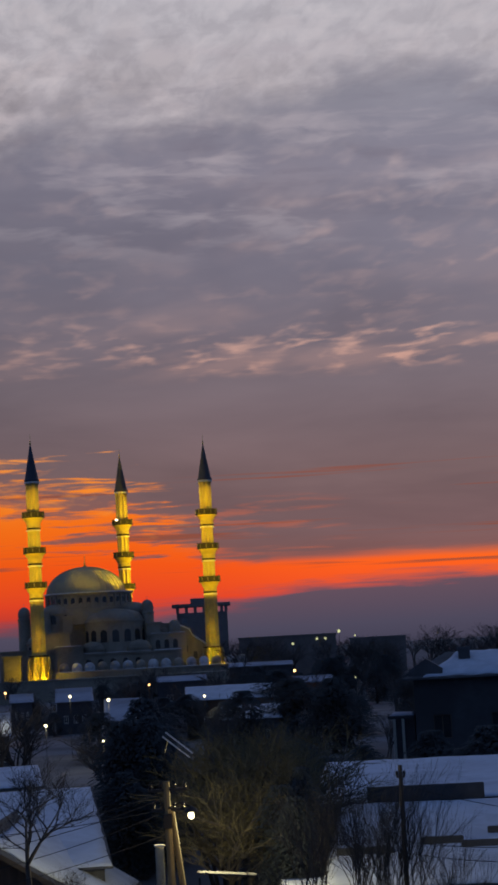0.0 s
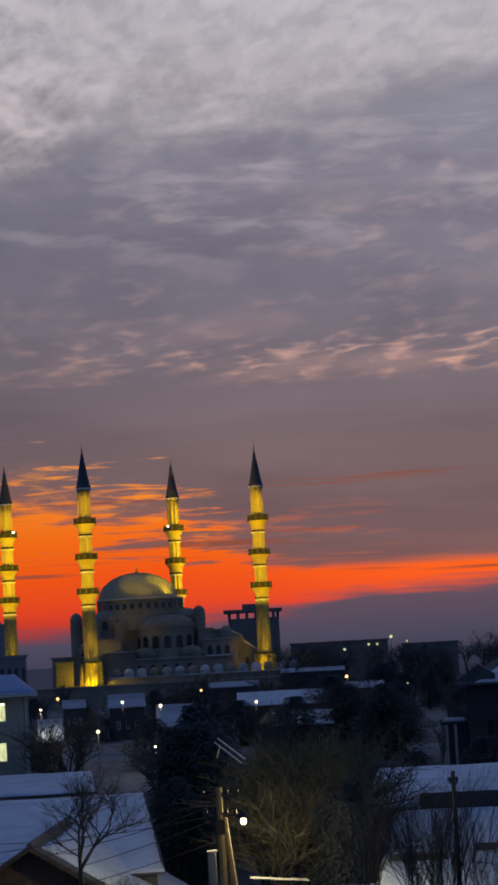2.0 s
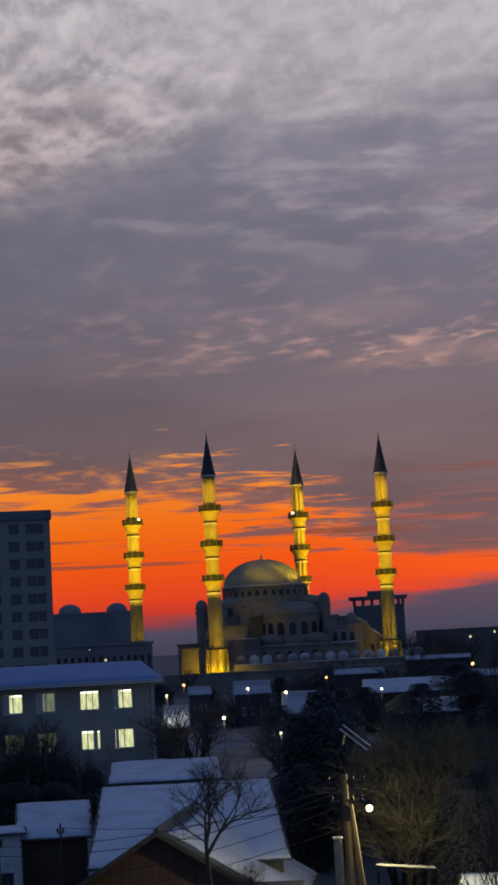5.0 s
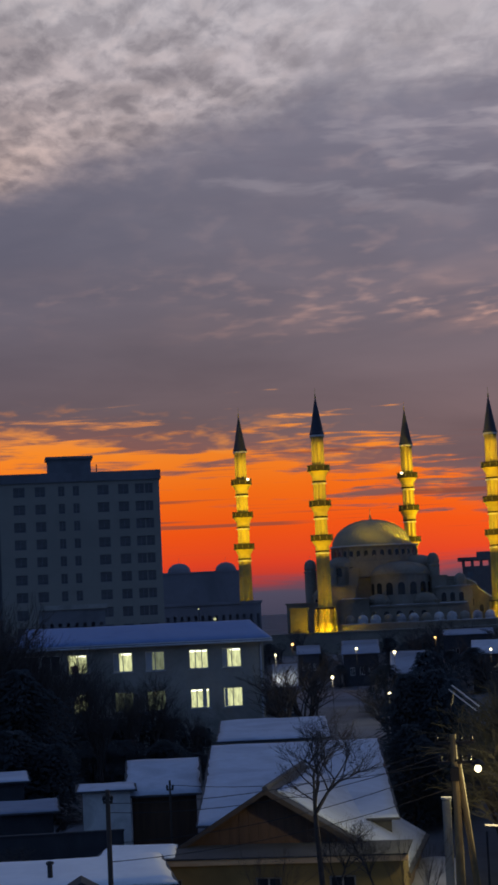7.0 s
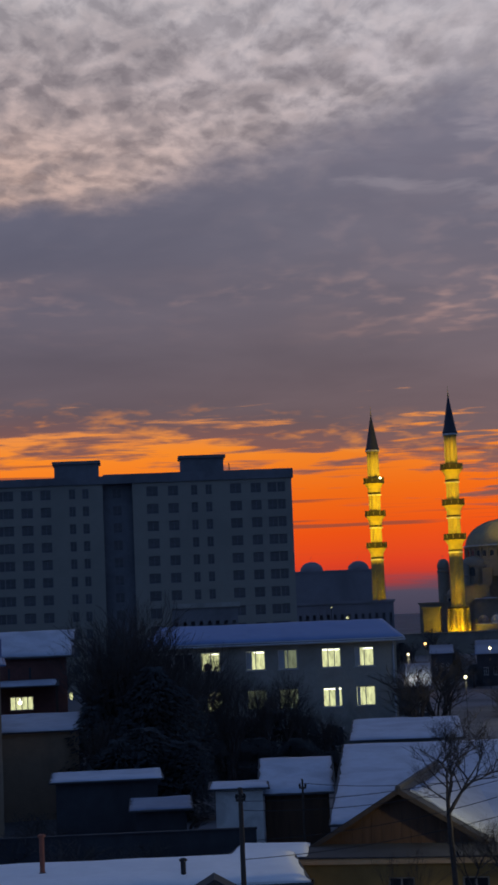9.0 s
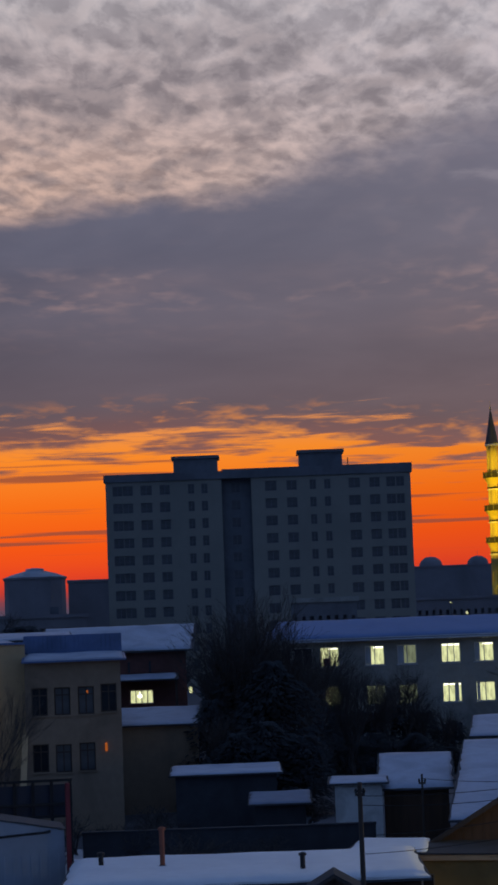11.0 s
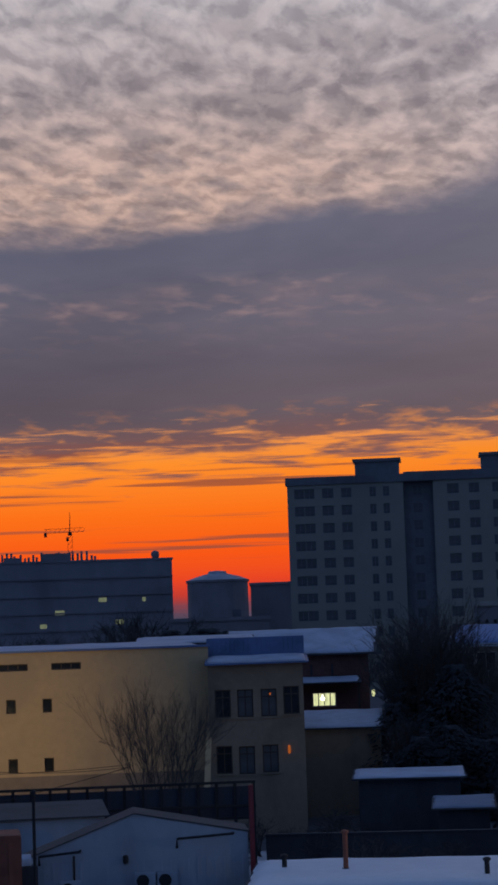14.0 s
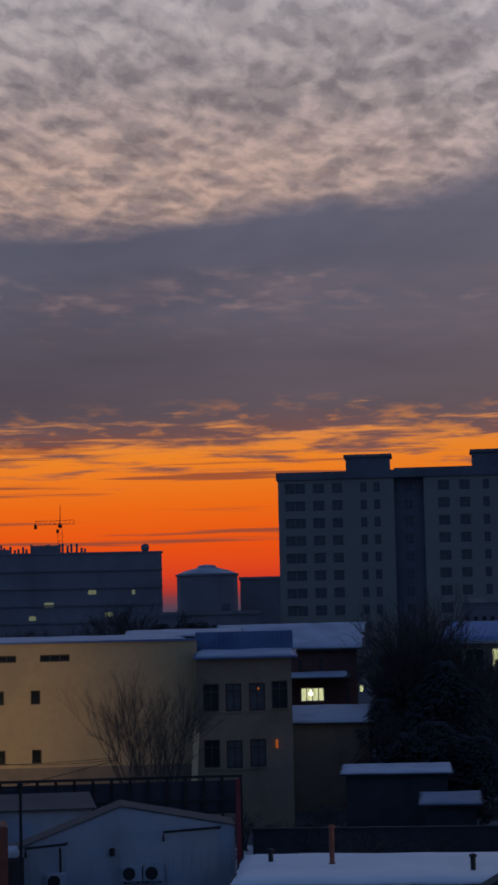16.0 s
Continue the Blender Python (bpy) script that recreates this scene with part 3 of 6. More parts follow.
def arched_openings(places, w, h, deep=0.5):
    """Round-headed window leaves, one after another, at (x, y, sill)."""
    bm = bmesh.new()
    for x, y, z in places:
        pts = [(x - w / 2, z), (x + w / 2, z)] + [(x + w / 2 * math.cos(a), z + h - w / 2 + w / 2 * math.sin(a)) for a in [math.pi * i / 8 for i in range(9)]]
        prism(pts, y - 0.06, y + deep, bm)
    return bm


def dome_profile(r, h, z, steps=10):
    return [(r * math.cos(math.pi / 2 * i / steps), z + h * math.sin(math.pi / 2 * i / steps)) for i in range(steps + 1)]


# main hall: the drum with its windows and the great dome
def cupola(name, x, y, r, z0, z1, h, material=STONE, n=28, label=""):
    """A round or half-round bay: wall, moulded rim and shallow dome."""
    return part(name, lathe([(r, z0), (r, z1 - 0.6), (r + 0.35, z1 - 0.5), (r + 0.35, z1), (r - 0.05, z1 + 0.05), *dome_profile(r - 0.1, h, z1 + 0.05)], n, (x, y, 0)), material, mosque, label)


def bay_windows(x, y, r, sill, w, h, count, start, end):
    """Round-headed windows round a bay, with a thin moulding over each."""
    for i in range(count):
        a = radians(start + (end - start) * i / (count - 1))
        turned = Matrix.Translation((x + r * math.cos(a), y + r * math.sin(a), 0)) @ Matrix.Rotation(a + math.pi / 2, 4, "Z")
        part("window", arched_openings([(0, 0, sill)], w, h, 0.3), GLASS, mosque).matrix_basis = turned


part("hall", boxes((-10.5, 13.5, 0, 22, 0, 22.6), (-11.0, 14.0, -0.5, 22.5, 22.6, 23.2)), STONE, mosque)
part("drum", lathe([(12.6, 20.0), (12.6, 24.4), (12.2, 24.6), (11.9, 28.0), (12.3, 28.2), (12.3, 28.7), (11.0, 28.9)], 40, (1.0, 10, 0)), STONE, mosque)
bay_windows(1.0, 10, 12.0, 25.2, 1.1, 2.2, 15, 195, 345)
for i in range(16):
    a = radians(190 + 160 * i / 15)
    part("buttress", boxes((-0.3, 0.3, -0.25, 0.5, 24.4, 28.2), bevel=0.05), STONE, mosque).matrix_basis = Matrix.Translation((1.0 + 12.1 * math.cos(a), 10 + 12.1 * math.sin(a), 0)) @ Matrix.Rotation(a + math.pi / 2, 4, "Z")
part("dome", lathe(dome_profile(11.2, 7.6, 28.7, 14), 40, (0.4, 10, 0)), DOME, mosque, "sheet-clad dome catching yellow floodlight")
for i in range(20):
    a = math.pi + math.pi * (i + 0.5) / 20
    part("seam", tube([(0.4 + 11.25 * math.cos(q) * math.cos(a), 10 + 11.25 * math.cos(q) * math.sin(a), 28.7 + 7.65 * math.sin(q)) for q in [math.pi / 2 * j / 8 for j in range(8)]], 0.09, 4), DOME, mosque)
part("cornice", tube([(1.0 + 12.45 * math.cos(radians(q)), 10 + 12.45 * math.sin(radians(q)), 28.75) for q in range(180, 361, 6)], 0.2, 6), FRAME, mosque, "pale moulded rim below the dome")
part("finial", lathe([(0.5, 36.2), (0.55, 36.6), (0.15, 36.9), (0.35, 37.4), (0.1, 37.7), (0.08, 39.4)], 10, (0.4, 10, 0)), GOLD, mosque)
# half domes stepping down to the front and the sides
cupola("half_dome", 8.0, -1.0, 8.3, 0, 20.6, 3.2)
bay_windows(8.0, -1.0, 8.3, 14.6, 1.9, 3.4, 7, 200, 340)
cupola("half_dome", -7.5, 4.0, 5.4, 0, 23.4, 2.6)
bay_windows(-7.5, 4.0, 5.4, 20.3, 1.7, 2.5, 4, 215, 330)
cupola("half_dome", 13.0, 5.0, 5.2, 0, 22.8, 2.8)
for x, y, r, z, h in ((1.6, -8.4, 3.2, 13.0, 1.9), (14.4, -8.0, 3.2, 13.0, 1.9), (-13.5, 0.0, 3.0, 15.6, 1.8), (21.5, 0.0, 2.6, 17.0, 1.5)):
    cupola("apse", x, y, r, 0, z, h, n=20)
    bay_windows(x, y, r, z - 3.2, 1.0, 2.0, 3, 225, 315)
# piers, stepped blocks and terraces
for dims in ((-6.4, -3.6, -2.6, 1.5, 0, 22.0), (-13.0, -4.5, -7, 2, 0, 17.4), (16.5, 20.5, -5, 14, 0, 19.0), (-2, 18, -13, -4, 0, 11.2), (17.5, 27.5, -6, 12, 0, 15.8), (-9, -1, -14, -5, 0, 13.4), (-24, -12, -4, 14, 0, 13.0), (17.8, 26, -13, -6, 0, 11.2)):
    x0, x1, y0, y1, z0, z1 = dims
    part("block", boxes(dims, (x0 - 0.4, x1 + 0.4, y0 - 0.4, y1 + 0.4, z1, z1 + 0.5), bevel=0.08), STONE, mosque)
for x0, x1, y, z in ((-1.6, 17.6, -13.3, 11.75), (18, 25.8, -13.3, 11.75), (17.6, 27.4, -6.3, 16.35), (-8.6, -1.4, -14.3, 13.95)):
    part("snow_cover", snow_sheet([(x0, y, z), (x1, y, z), (x1, y + 5, z + 0.05), (x0, y + 5, z + 0.05)], 0.12, x0, 20, 6, 0.05, 0.6), OLD_SNOW, mosque, "thin snow on a terrace")
for x, y, z in ((17.2, -2, 23.2), (-17.3, 8, 23.0), (-11.4, -1.0, 21.4), (24.4, -4, 17.2)):
    part("turret", lathe([(1.7, 8), (1.7, z - 1.2), (1.9, z - 1.1), (1.9, z - 0.7), (1.65, z - 0.6), (1.65, z), (1.8, z + 0.1), (1.72, z + 0.6), *[(q * 1.72 / 1.6, w + 0.6) for q, w in dome_profile(1.6, 2.1, z, 6)], (0.06, z + 3.6)], 14, (x, y, 0)), STONE, mosque)
# the slanting flank at the long side
part("flank", prism([(20, 0), (36.4, 0), (36.4, 10.6), (34.7, 11.6), (29.4, 15.3), (28.6, 17.0), (27, 17.8), (24, 19.0), (20, 19.2)], -2, 10), STONE, mosque)
part("flank_rim", tube([(24, -2.1, 19.1), (27, -2.1, 17.9), (28.6, -2.1, 17.1), (29.4, -2.1, 15.4), (34.7, -2.1, 11.7), (36.4, -2.1, 10.7)], 0.22, 6), FRAME, mosque)
for x in (0.2, 3.6, 7.0, 10.4, 13.8):
    part("window", arched_openings([(x, -13.05, 7.6)], 1.5, 2.6), GLASS, mosque)
for x in (19.6, 22.0, 24.4):
    part("window", arched_openings([(x, -6.05, 12.2)], 1.3, 2.4), GLASS, mosque)
for x, z in ((30.0, 10.5), (32.6, 8.8), (27.4, 12.4)):
    part("window", arched_openings([(x, -2.05, z - 1.6)], 1.1, 2.0), GLASS, mosque)
part("podium", boxes((-40, 52, -46, -40, 0, 5.3), (-40.3, 52.3, -46.3, -39.7, 5.3, 5.6)), STONE, mosque, "dark podium wall round the forecourt")
# forecourt gallery: arches below, small snow-dusted domes above
part("gallery", pierced(-8.5, 46, 0, 6.7, -26, -25.5, [(-7.4 + 3.4 * i, -5.2 + 3.4 * i, 0.3, 4.6) for i in range(15)]), STONE, mosque)
part("gallery_core", boxes((-8.4, 45.9, -24.2, -18, 0, 6.6), (-8.8, 46.3, -26.3, -17.7, 6.7, 7.1)), STONE, mosque)
part("snow_cover", snow_sheet([(-8.6, -26.2, 7.12), (46.1, -26.2, 7.12), (46.1, -24.4, 7.14), (-8.6, -24.4, 7.14)], 0.12, 3.3, 60, 3, 0.06, 0.5), OLD_SNOW, mosque, "snow along the gallery's edge")
for i in range(15):
    part("cupola", lathe([(1.35, 7.1), (1.35, 7.9), (1.5, 8.0), (1.4, 8.2), *dome_profile(1.35, 1.3, 8.2, 6), (0.05, 10.2)], 14, (-6.3 + i * 3.4, -22, 0)), OLD_SNOW if i % 3 else STONE, mosque)
part("portal", boxes((-22.2, -17.6, -27.0, -20, 0, 11.6), (-22.5, -17.3, -27.4, -19.6, 11.6, 12.2), bevel=0.1), MARBLE, mosque, "pale portal lit yellow beside the minaret")
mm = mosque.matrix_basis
lamp("SPOT", mm @ Vector((25, -6, 30.5)), AMBER, 46000, 0.4, mm @ Vector((7.6, 5, 34.4)), 27, 0.12)
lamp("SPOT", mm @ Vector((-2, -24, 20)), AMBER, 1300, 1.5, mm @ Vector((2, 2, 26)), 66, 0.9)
lamp("POINT", mm @ Vector((-8.6, -10.5, 15.2)), AMBER, 130, 0.4)
lamp("POINT", mm @ Vector((-19.5, -31, 6.5)), AMBER, 150, 0.3)
lamp("POINT", mm @ Vector((30.6, -4.5, 15.5)), AMBER, 35, 0.3)

# ---------------------------------------------------------------- walls with openings, windows, houses
def window_mesh(w, h, mullions=1, rail=False, t=0.07):
    """Frame of a window, with its upright bars; its middle is the origin."""
    cuts = [-w / 2 + w * i / (mullions + 1) for i in range(mullions + 2)]
    spans = [(a + (t if i == 0 else t / 2), b - (t if i == mullions else t / 2)) for i, (a, b) in enumerate(zip(cuts, cuts[1:]))]
    levels = [(-h / 2 + t, h * 0.2), (h * 0.2 + t, h / 2 - t)] if rail else [(-h / 2 + t, h / 2 - t)]
    return pierced(-w / 2, w / 2, -h / 2, h / 2, 0, 0.08, [(a, b, lo, hi) for a, b in spans for lo, hi in levels])


PANES = {}


def window(parent, x, y, z, w, h, pane=GLASS, mullions=1, frame_mat=FRAME, rail=False):
    """A window set in its opening: frame, and the pane or curtained light behind it."""
    key = (round(w, 2), round(h, 2), mullions, rail, frame_mat.name)
    if key not in PANES:
        f = part("window", window_mesh(w, h, mullions, rail), frame_mat, parent)
        p = part("pane", boxes((-w / 2, w / 2, 0.04, 0.055, -h / 2, h / 2)), GLASS, f)
        PANES[key] = (f.data, p.data)
        win, glass = f, p
    else:
        win = new("window", PANES[key][0])
        glass = new("pane", PANES[key][1])
        glass.parent = win
    win.parent, win.matrix_basis = parent, Matrix.Translation((x, y, z))
    if pane is not GLASS:
        name = (*key, pane.name)
        if name not in PANES:
            PANES[name] = glass.data.copy()
            PANES[name].materials[0] = pane
        glass.data = PANES[name]
        if pane is not CURTAINED:
            glass["label"] = "curtained pane with a lit room behind"
    return win


def far_block(name, b0, b1, d, top, deep, label, material=FAR_WALL, category="building", rows=0, cols=0):
    b = (b0 + b1) / 2
    w = d * math.tan(radians((b1 - b0) / 2))
    ob = thing(name, b, d, label=label, category=category)
    holes = []
    if rows:
        sx, sz = 2 * w / cols, (top - 2) / rows
        holes = [(-w + sx * (i + 0.3), -w + sx * (i + 0.72), 1.2 + sz * (j + 0.25), 1.2 + sz * (j + 0.75)) for i in range(cols) for j in range(rows)]
    part("wall", pierced(-w, w, 0, top, 0, 0.5, holes), material, ob)
    part("core", boxes((-w + 0.02, w - 0.02, 0.9, deep, 0, top - 0.02)), DARK_PANEL if rows else material, ob)
    part("cornice", boxes((-w - 0.3, w + 0.3, -0.3, deep + 0.2, top, top + 0.6)), PLASTER if name == "low_pavilion" else material, ob)
    return ob, w


# ---------------------------------------------------------------- ten-storey block
def apartment_block():
    ob = thing("apartment_block", -15.42, 340, label="ten-storey grey panel apartment block with dark windows", category="apartment building")
    top, pitch = 35.4, 3.0
    for name, x0, x1, y, cols in (("wall", -26.3, -6.3, 0.0, [(1.2, 2.9), (2.95, 4.7), (6.0, 8.0), (9.3, 11.1), (14.2, 15.3), (16.5, 17.6)]),
                                  ("wall", -6.3, -1.2, 1.6, [(1.6, 3.2)]),
                                  ("wall", -1.2, 26.3, 0.0, [(2.4, 4.4), (6.1, 7.9), (10.1, 11.2), (12.6, 13.7), (16.8, 18.8), (20.4, 22.2), (23.3, 24.9), (25.0, 26.4)])):
        holes = []
        for j in range(11):
            zc = 33.9 - pitch * j
            for a, b in cols:
                holes.append((x0 + a, x0 + b, zc - 0.85, zc + 0.85))
        # the set-back bay takes the dark panel: its shade is put into the colour
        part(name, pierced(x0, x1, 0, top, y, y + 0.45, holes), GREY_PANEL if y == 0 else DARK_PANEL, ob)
        for a, b, lo, hi in holes:
            window(ob, (a + b) / 2, y + 0.16, (lo + hi) / 2, b - a, hi - lo, CURTAINED, frame_mat=DARK_PANEL)
    part("core", boxes((-26.2, 26.2, 2.2, 15, 0, 35.3)), DARK_PANEL, ob)
    part("end_wall", boxes((26.0, 26.3, 0.5, 15, 0, 35.4), (-26.3, -26.0, 0.5, 15, 0, 35.4)), GREY_PANEL, ob)
    part("parapet", boxes((-26.6, -6.2, -0.3, 15.3, 35.4, 36.75), (-6.2, 26.6, -0.3, 15.3, 35.4, 37.05), bevel=0.05), DARK_PANEL, ob, "dark sheet-clad parapet")
    for x0, x1, z in ((-14.6, -7.0, 36.7), (7.3, 14.8, 37.0)):
        part("lift_house", boxes((x0, x1, 3, 9, z, z + 2.6), (x0 - 0.35, x1 + 0.35, 2.6, 9.4, z + 2.6, z + 3.1)), DARK_PANEL, ob)
    part("aerial", tube([(15.8, 4, 37), (15.8, 4, 38.6)], 0.09), IRON, ob)


apartment_block()
low, w = far_block("low_pavilion", -14.6, -12.7, 255, 13.2, 12, "low grey pavilion with a pale flat roof before the apartment block", DARK_PANEL, "building", 3, 8)

# ---------------------------------------------------------------- three-storey building with lit windows
def lit_block():
    ob = thing("school_building", -11.75, 165, label="three-storey plastered building with lit windows and snowy roof", category="building")
    cols = [-9.2, -7.4, -5.18, -1.43, 1.24, 4.85, 7.6]
    rows = [8.22, 4.97, 1.75]
    holes = [(x - 0.8, x + 0.8, z - 0.8, z + 0.8) for x in cols for z in rows]
    part("wall", pierced(-10.3, 10.25, 0, 9.4, 0, 0.4, holes), PLASTER, ob)
    part("side_wall", boxes((9.9, 10.25, 0.4, 13, 0, 9.4), (-10.3, -9.95, 0.4, 13, 0, 9.4), (-9.95, 9.9, 12.6, 13, 0, 9.4)), PLASTER, ob)
    part("floor_slab", boxes((-9.9, 9.85, 1.4, 12.5, 0, 9.3)), DARK_PANEL, ob)
    lit = {(2, 0), (3, 0), (4, 0), (5, 0), (6, 0), (2, 1), (3, 1), (4, 1), (5, 1), (6, 1)}
    for i, x in enumerate(cols):
        for j, z in enumerate(rows):
            pane = GLASS
            if (i, j) in lit:
                pane = ROOM_DIM if (i, j) in ((3, 1), (4, 1), (4, 0)) else ROOM
            win = window(ob, x, 0.14, z, 1.6, 1.6, pane, 1 if i != 5 else 2)
            part("sill", boxes((x - 0.9, x + 0.9, -0.12, 0.13, z - 0.88, z - 0.8)), TIN, ob)
            if (i, j) in ((3, 0), (5, 0), (6, 0), (2, 0), (5, 1)):
                part("strip_light", boxes((x - 0.1 if i != 5 else x - 0.7, x + 0.7, 0.16, 0.21, z + 0.60, z + 0.70)), TUBE, ob)
    part("curtain", boxes((-5.7, -5.1, 0.15, 0.19, 7.5, 8.1)), RED, ob, "dark red curtain in a lit window")
    # curtains that hang at one side of each lit window
    for x, z, a, b in ((-1.43, 8.22, -0.75, -0.3), (1.24, 8.22, -0.75, -0.25), (7.6, 8.22, -0.75, -0.35), (7.6, 4.97, -0.7, -0.45), (4.85, 4.97, 0.2, 0.55), (-5.18, 4.97, -0.7, -0.4)):
        part("curtain", boxes((x + a, x + b, 0.15, 0.18, z - 0.72, z + 0.72)), TIN, ob, "grey curtain drawn half aside")
    part("roof", prism([(-11, 9.4), (11, 9.4), (11, 9.65), (-11, 9.65)], -0.7, 13.7), SLATE, ob)
    part("roof_slope", slab([(-11, -0.75, 9.62), (11, -0.75, 9.62), (9.6, 6.5, 11.1), (-9.6, 6.5, 11.1)], 0.1), TIN, ob)
    part("roof_slope", slab([(-9.6, 6.5, 11.1), (9.6, 6.5, 11.1), (11, 13.7, 9.62), (-11, 13.7, 9.62)], 0.1), TIN, ob)
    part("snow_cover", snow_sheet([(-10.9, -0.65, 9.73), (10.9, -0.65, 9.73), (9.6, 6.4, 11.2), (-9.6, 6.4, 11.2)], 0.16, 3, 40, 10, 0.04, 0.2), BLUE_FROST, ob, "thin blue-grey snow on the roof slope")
    part("gutter", tube([(-11, -0.85, 9.5), (11, -0.85, 9.5)], 0.09), TIN, ob)
    part("downpipe", tube([(10.0, -0.8, 9.45), (10.0, -0.15, 9.0), (10.0, -0.15, 0.2)], 0.07), TIN, ob)
    return ob


lit_block()


# ---------------------------------------------------------------- simple houses with pitched or shed roofs
def shed_roof_house(name, b0, b1, d0, d1, z0, z1, label, wall=SLATE, seed=1.0, sheet=True, turn=0.0, category="shed", openings=(), boards=False, group="", thick=0.09, snow=None):
    """A low house whose snowy roof falls towards the window: back edge d1 at z1, front eave d0 at z0."""
    b = (b0 + b1) / 2
    w = d0 * math.tan(radians((b1 - b0) / 2))
    deep = d1 - d0
    ob = thing(name, b, d0, turn=turn, label=label, category=category, group=group)
    holes = [(x - a / 2, x + a / 2, z, z + h) for x, z, a, h in openings]
    part("wall", pierced(-w, w, 0, z0 - 0.1, 0, 0.25, holes), wall, ob)
    for x, z, a, h in openings:
        window(ob, x, 0.1, z + h / 2, a, h)
    for s in (-1, 1):
        bm = bmesh.new()
        x0, x1 = sorted((s * w, s * (w - 0.25)))
        a = [bm.verts.new(p) for p in ((x0, 0.25, 0), (x0, deep, 0), (x0, deep, z1 - 0.1), (x0, 0.25, z0 - 0.1))]
        c = [bm.verts.new(p) for p in ((x1, 0.25, 0), (x1, deep, 0), (x1, deep, z1 - 0.1), (x1, 0.25, z0 - 0.1))]
        bm.faces.new(a), bm.faces.new(c[::-1])
        for i in range(4):
            bm.faces.new((a[i], c[i], c[(i + 1) % 4], a[(i + 1) % 4]))
        part("side_wall", bm, wall, ob)
    part("back_wall", boxes((-w + 0.25, w - 0.25, deep - 0.25, deep, 0, z1 - 0.12)), wall, ob)
    o = 0.35
    part("roof_sheet", slab([(-w - o, -o, z0 - 0.1), (w + o, -o, z0 - 0.1), (w + o, deep + o, z1 - 0.05), (-w - o, deep + o, z1 - 0.05)], 0.08), SLATE, ob)
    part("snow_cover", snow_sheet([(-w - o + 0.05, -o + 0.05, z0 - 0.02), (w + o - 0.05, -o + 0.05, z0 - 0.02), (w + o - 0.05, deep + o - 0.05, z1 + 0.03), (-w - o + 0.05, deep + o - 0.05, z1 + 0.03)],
                                  thick, seed, max(14, int(w * 4)), max(8, int(deep * 1.6)), 0.05, 0.3), snow or (BRIGHT_SNOW if name == "flat_garage" else SNOW), ob, "snow lying on the roof")
    return ob, w


shed_roof_house("long_shed", -10.1, -4.75, 83, 100, 3.25, 5.3, "long low outbuilding under a wide snowy roof", SLATE, 2.3)
shed_roof_house("back_house", -9.5, -6.5, 118, 128, 4.4, 5.0, "low house behind the sheds with snowy roof", PLASTER, 5.1, category="house", openings=((1.5, 2.0, 0.8, 1.1),))
shed_roof_house("brown_shed", -12.15, -10.3, 97, 103, 3.35, 4.55, "brown boarded shed under a smooth snowy roof", BROWN, 7.7)
shed_roof_house("white_shed", -13.55, -12.2, 96, 99, 3.78, 3.80, "whitewashed plank shed with a thin snowy roof", WHITE, 9.2, thick=0.04)
shed_roof_house("flat_garage", -21.25, -11.2, 68.6, 74.5, 2.85, 3.05, "long flat-roofed garage row under smooth bright snow", BROWN, 11.3, category="garage", thick=0.2)
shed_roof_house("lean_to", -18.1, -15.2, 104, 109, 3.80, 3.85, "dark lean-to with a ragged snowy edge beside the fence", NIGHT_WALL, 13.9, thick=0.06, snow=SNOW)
shed_roof_house("lean_to", -15.85, -14.4, 98, 102, 2.75, 2.9, "small dark woodshed half covered in snow", NIGHT_WALL, 15.9, thick=0.05, snow=DIM_SNOW)
shed_roof_house("wide_shed", 1.35, 8.2, 95, 112, 4.3, 5.1, "broad shed under deep snow with dark gaps", SLATE, 17.3)
shed_roof_house("low_workshop", 1.6, 8.6, 74, 92, 2.9, 4.35, "low workshop with wide snowy roof and dark skylight slots", SLATE, 19.3)
shed_roof_house("small_garage", 0.4, 2.6, 72, 77, 2.4, 2.9, "small snow-covered garage below the workshop", BROWN, 21.1, category="garage")

# squared post for a lit tree trunk, the lamp light put into its pale colour
post = thing("whitewashed_post", -3.17, 73, label="pale post standing for a lamp-lit tree trunk", category="post")
part("shaft", boxes((-0.16, 0.16, -0.14, 0.14, 0, 4.86), bevel=0.04), PLASTER, post)
part("cap", boxes((-0.19, 0.19, -0.17, 0.17, 4.86, 4.94), bevel=0.02), WHITE, post)

# roof slots, ridge planks and posts of the workshop
# the tall board's near-black colour stands for shade in the gap
for b, d, wd, z, hh in ((4.5, 92.8, 5.4, 4.5, 0.62), (4.9, 81.5, 1.7, 3.75, 0.12), (6.2, 80.6, 2.2, 3.65, 0.12), (6.6, 83.5, 1.2, 3.9, 0.1), (2.7, 80, 2.3, 3.6, 0.12)):
    o = thing("plank" if hh < 0.3 else "lean_to_wall", b, d, z, label="dark bare plank lying on the snowy roof" if hh < 0.3 else "dark board standing for the shaded gap under the upper roof", category="plank" if hh < 0.3 else "wall")
    part("board", boxes((-wd / 2, wd / 2, -0.12, 0.12, -0.2, hh), bevel=0.03), NIGHT_WALL, o)


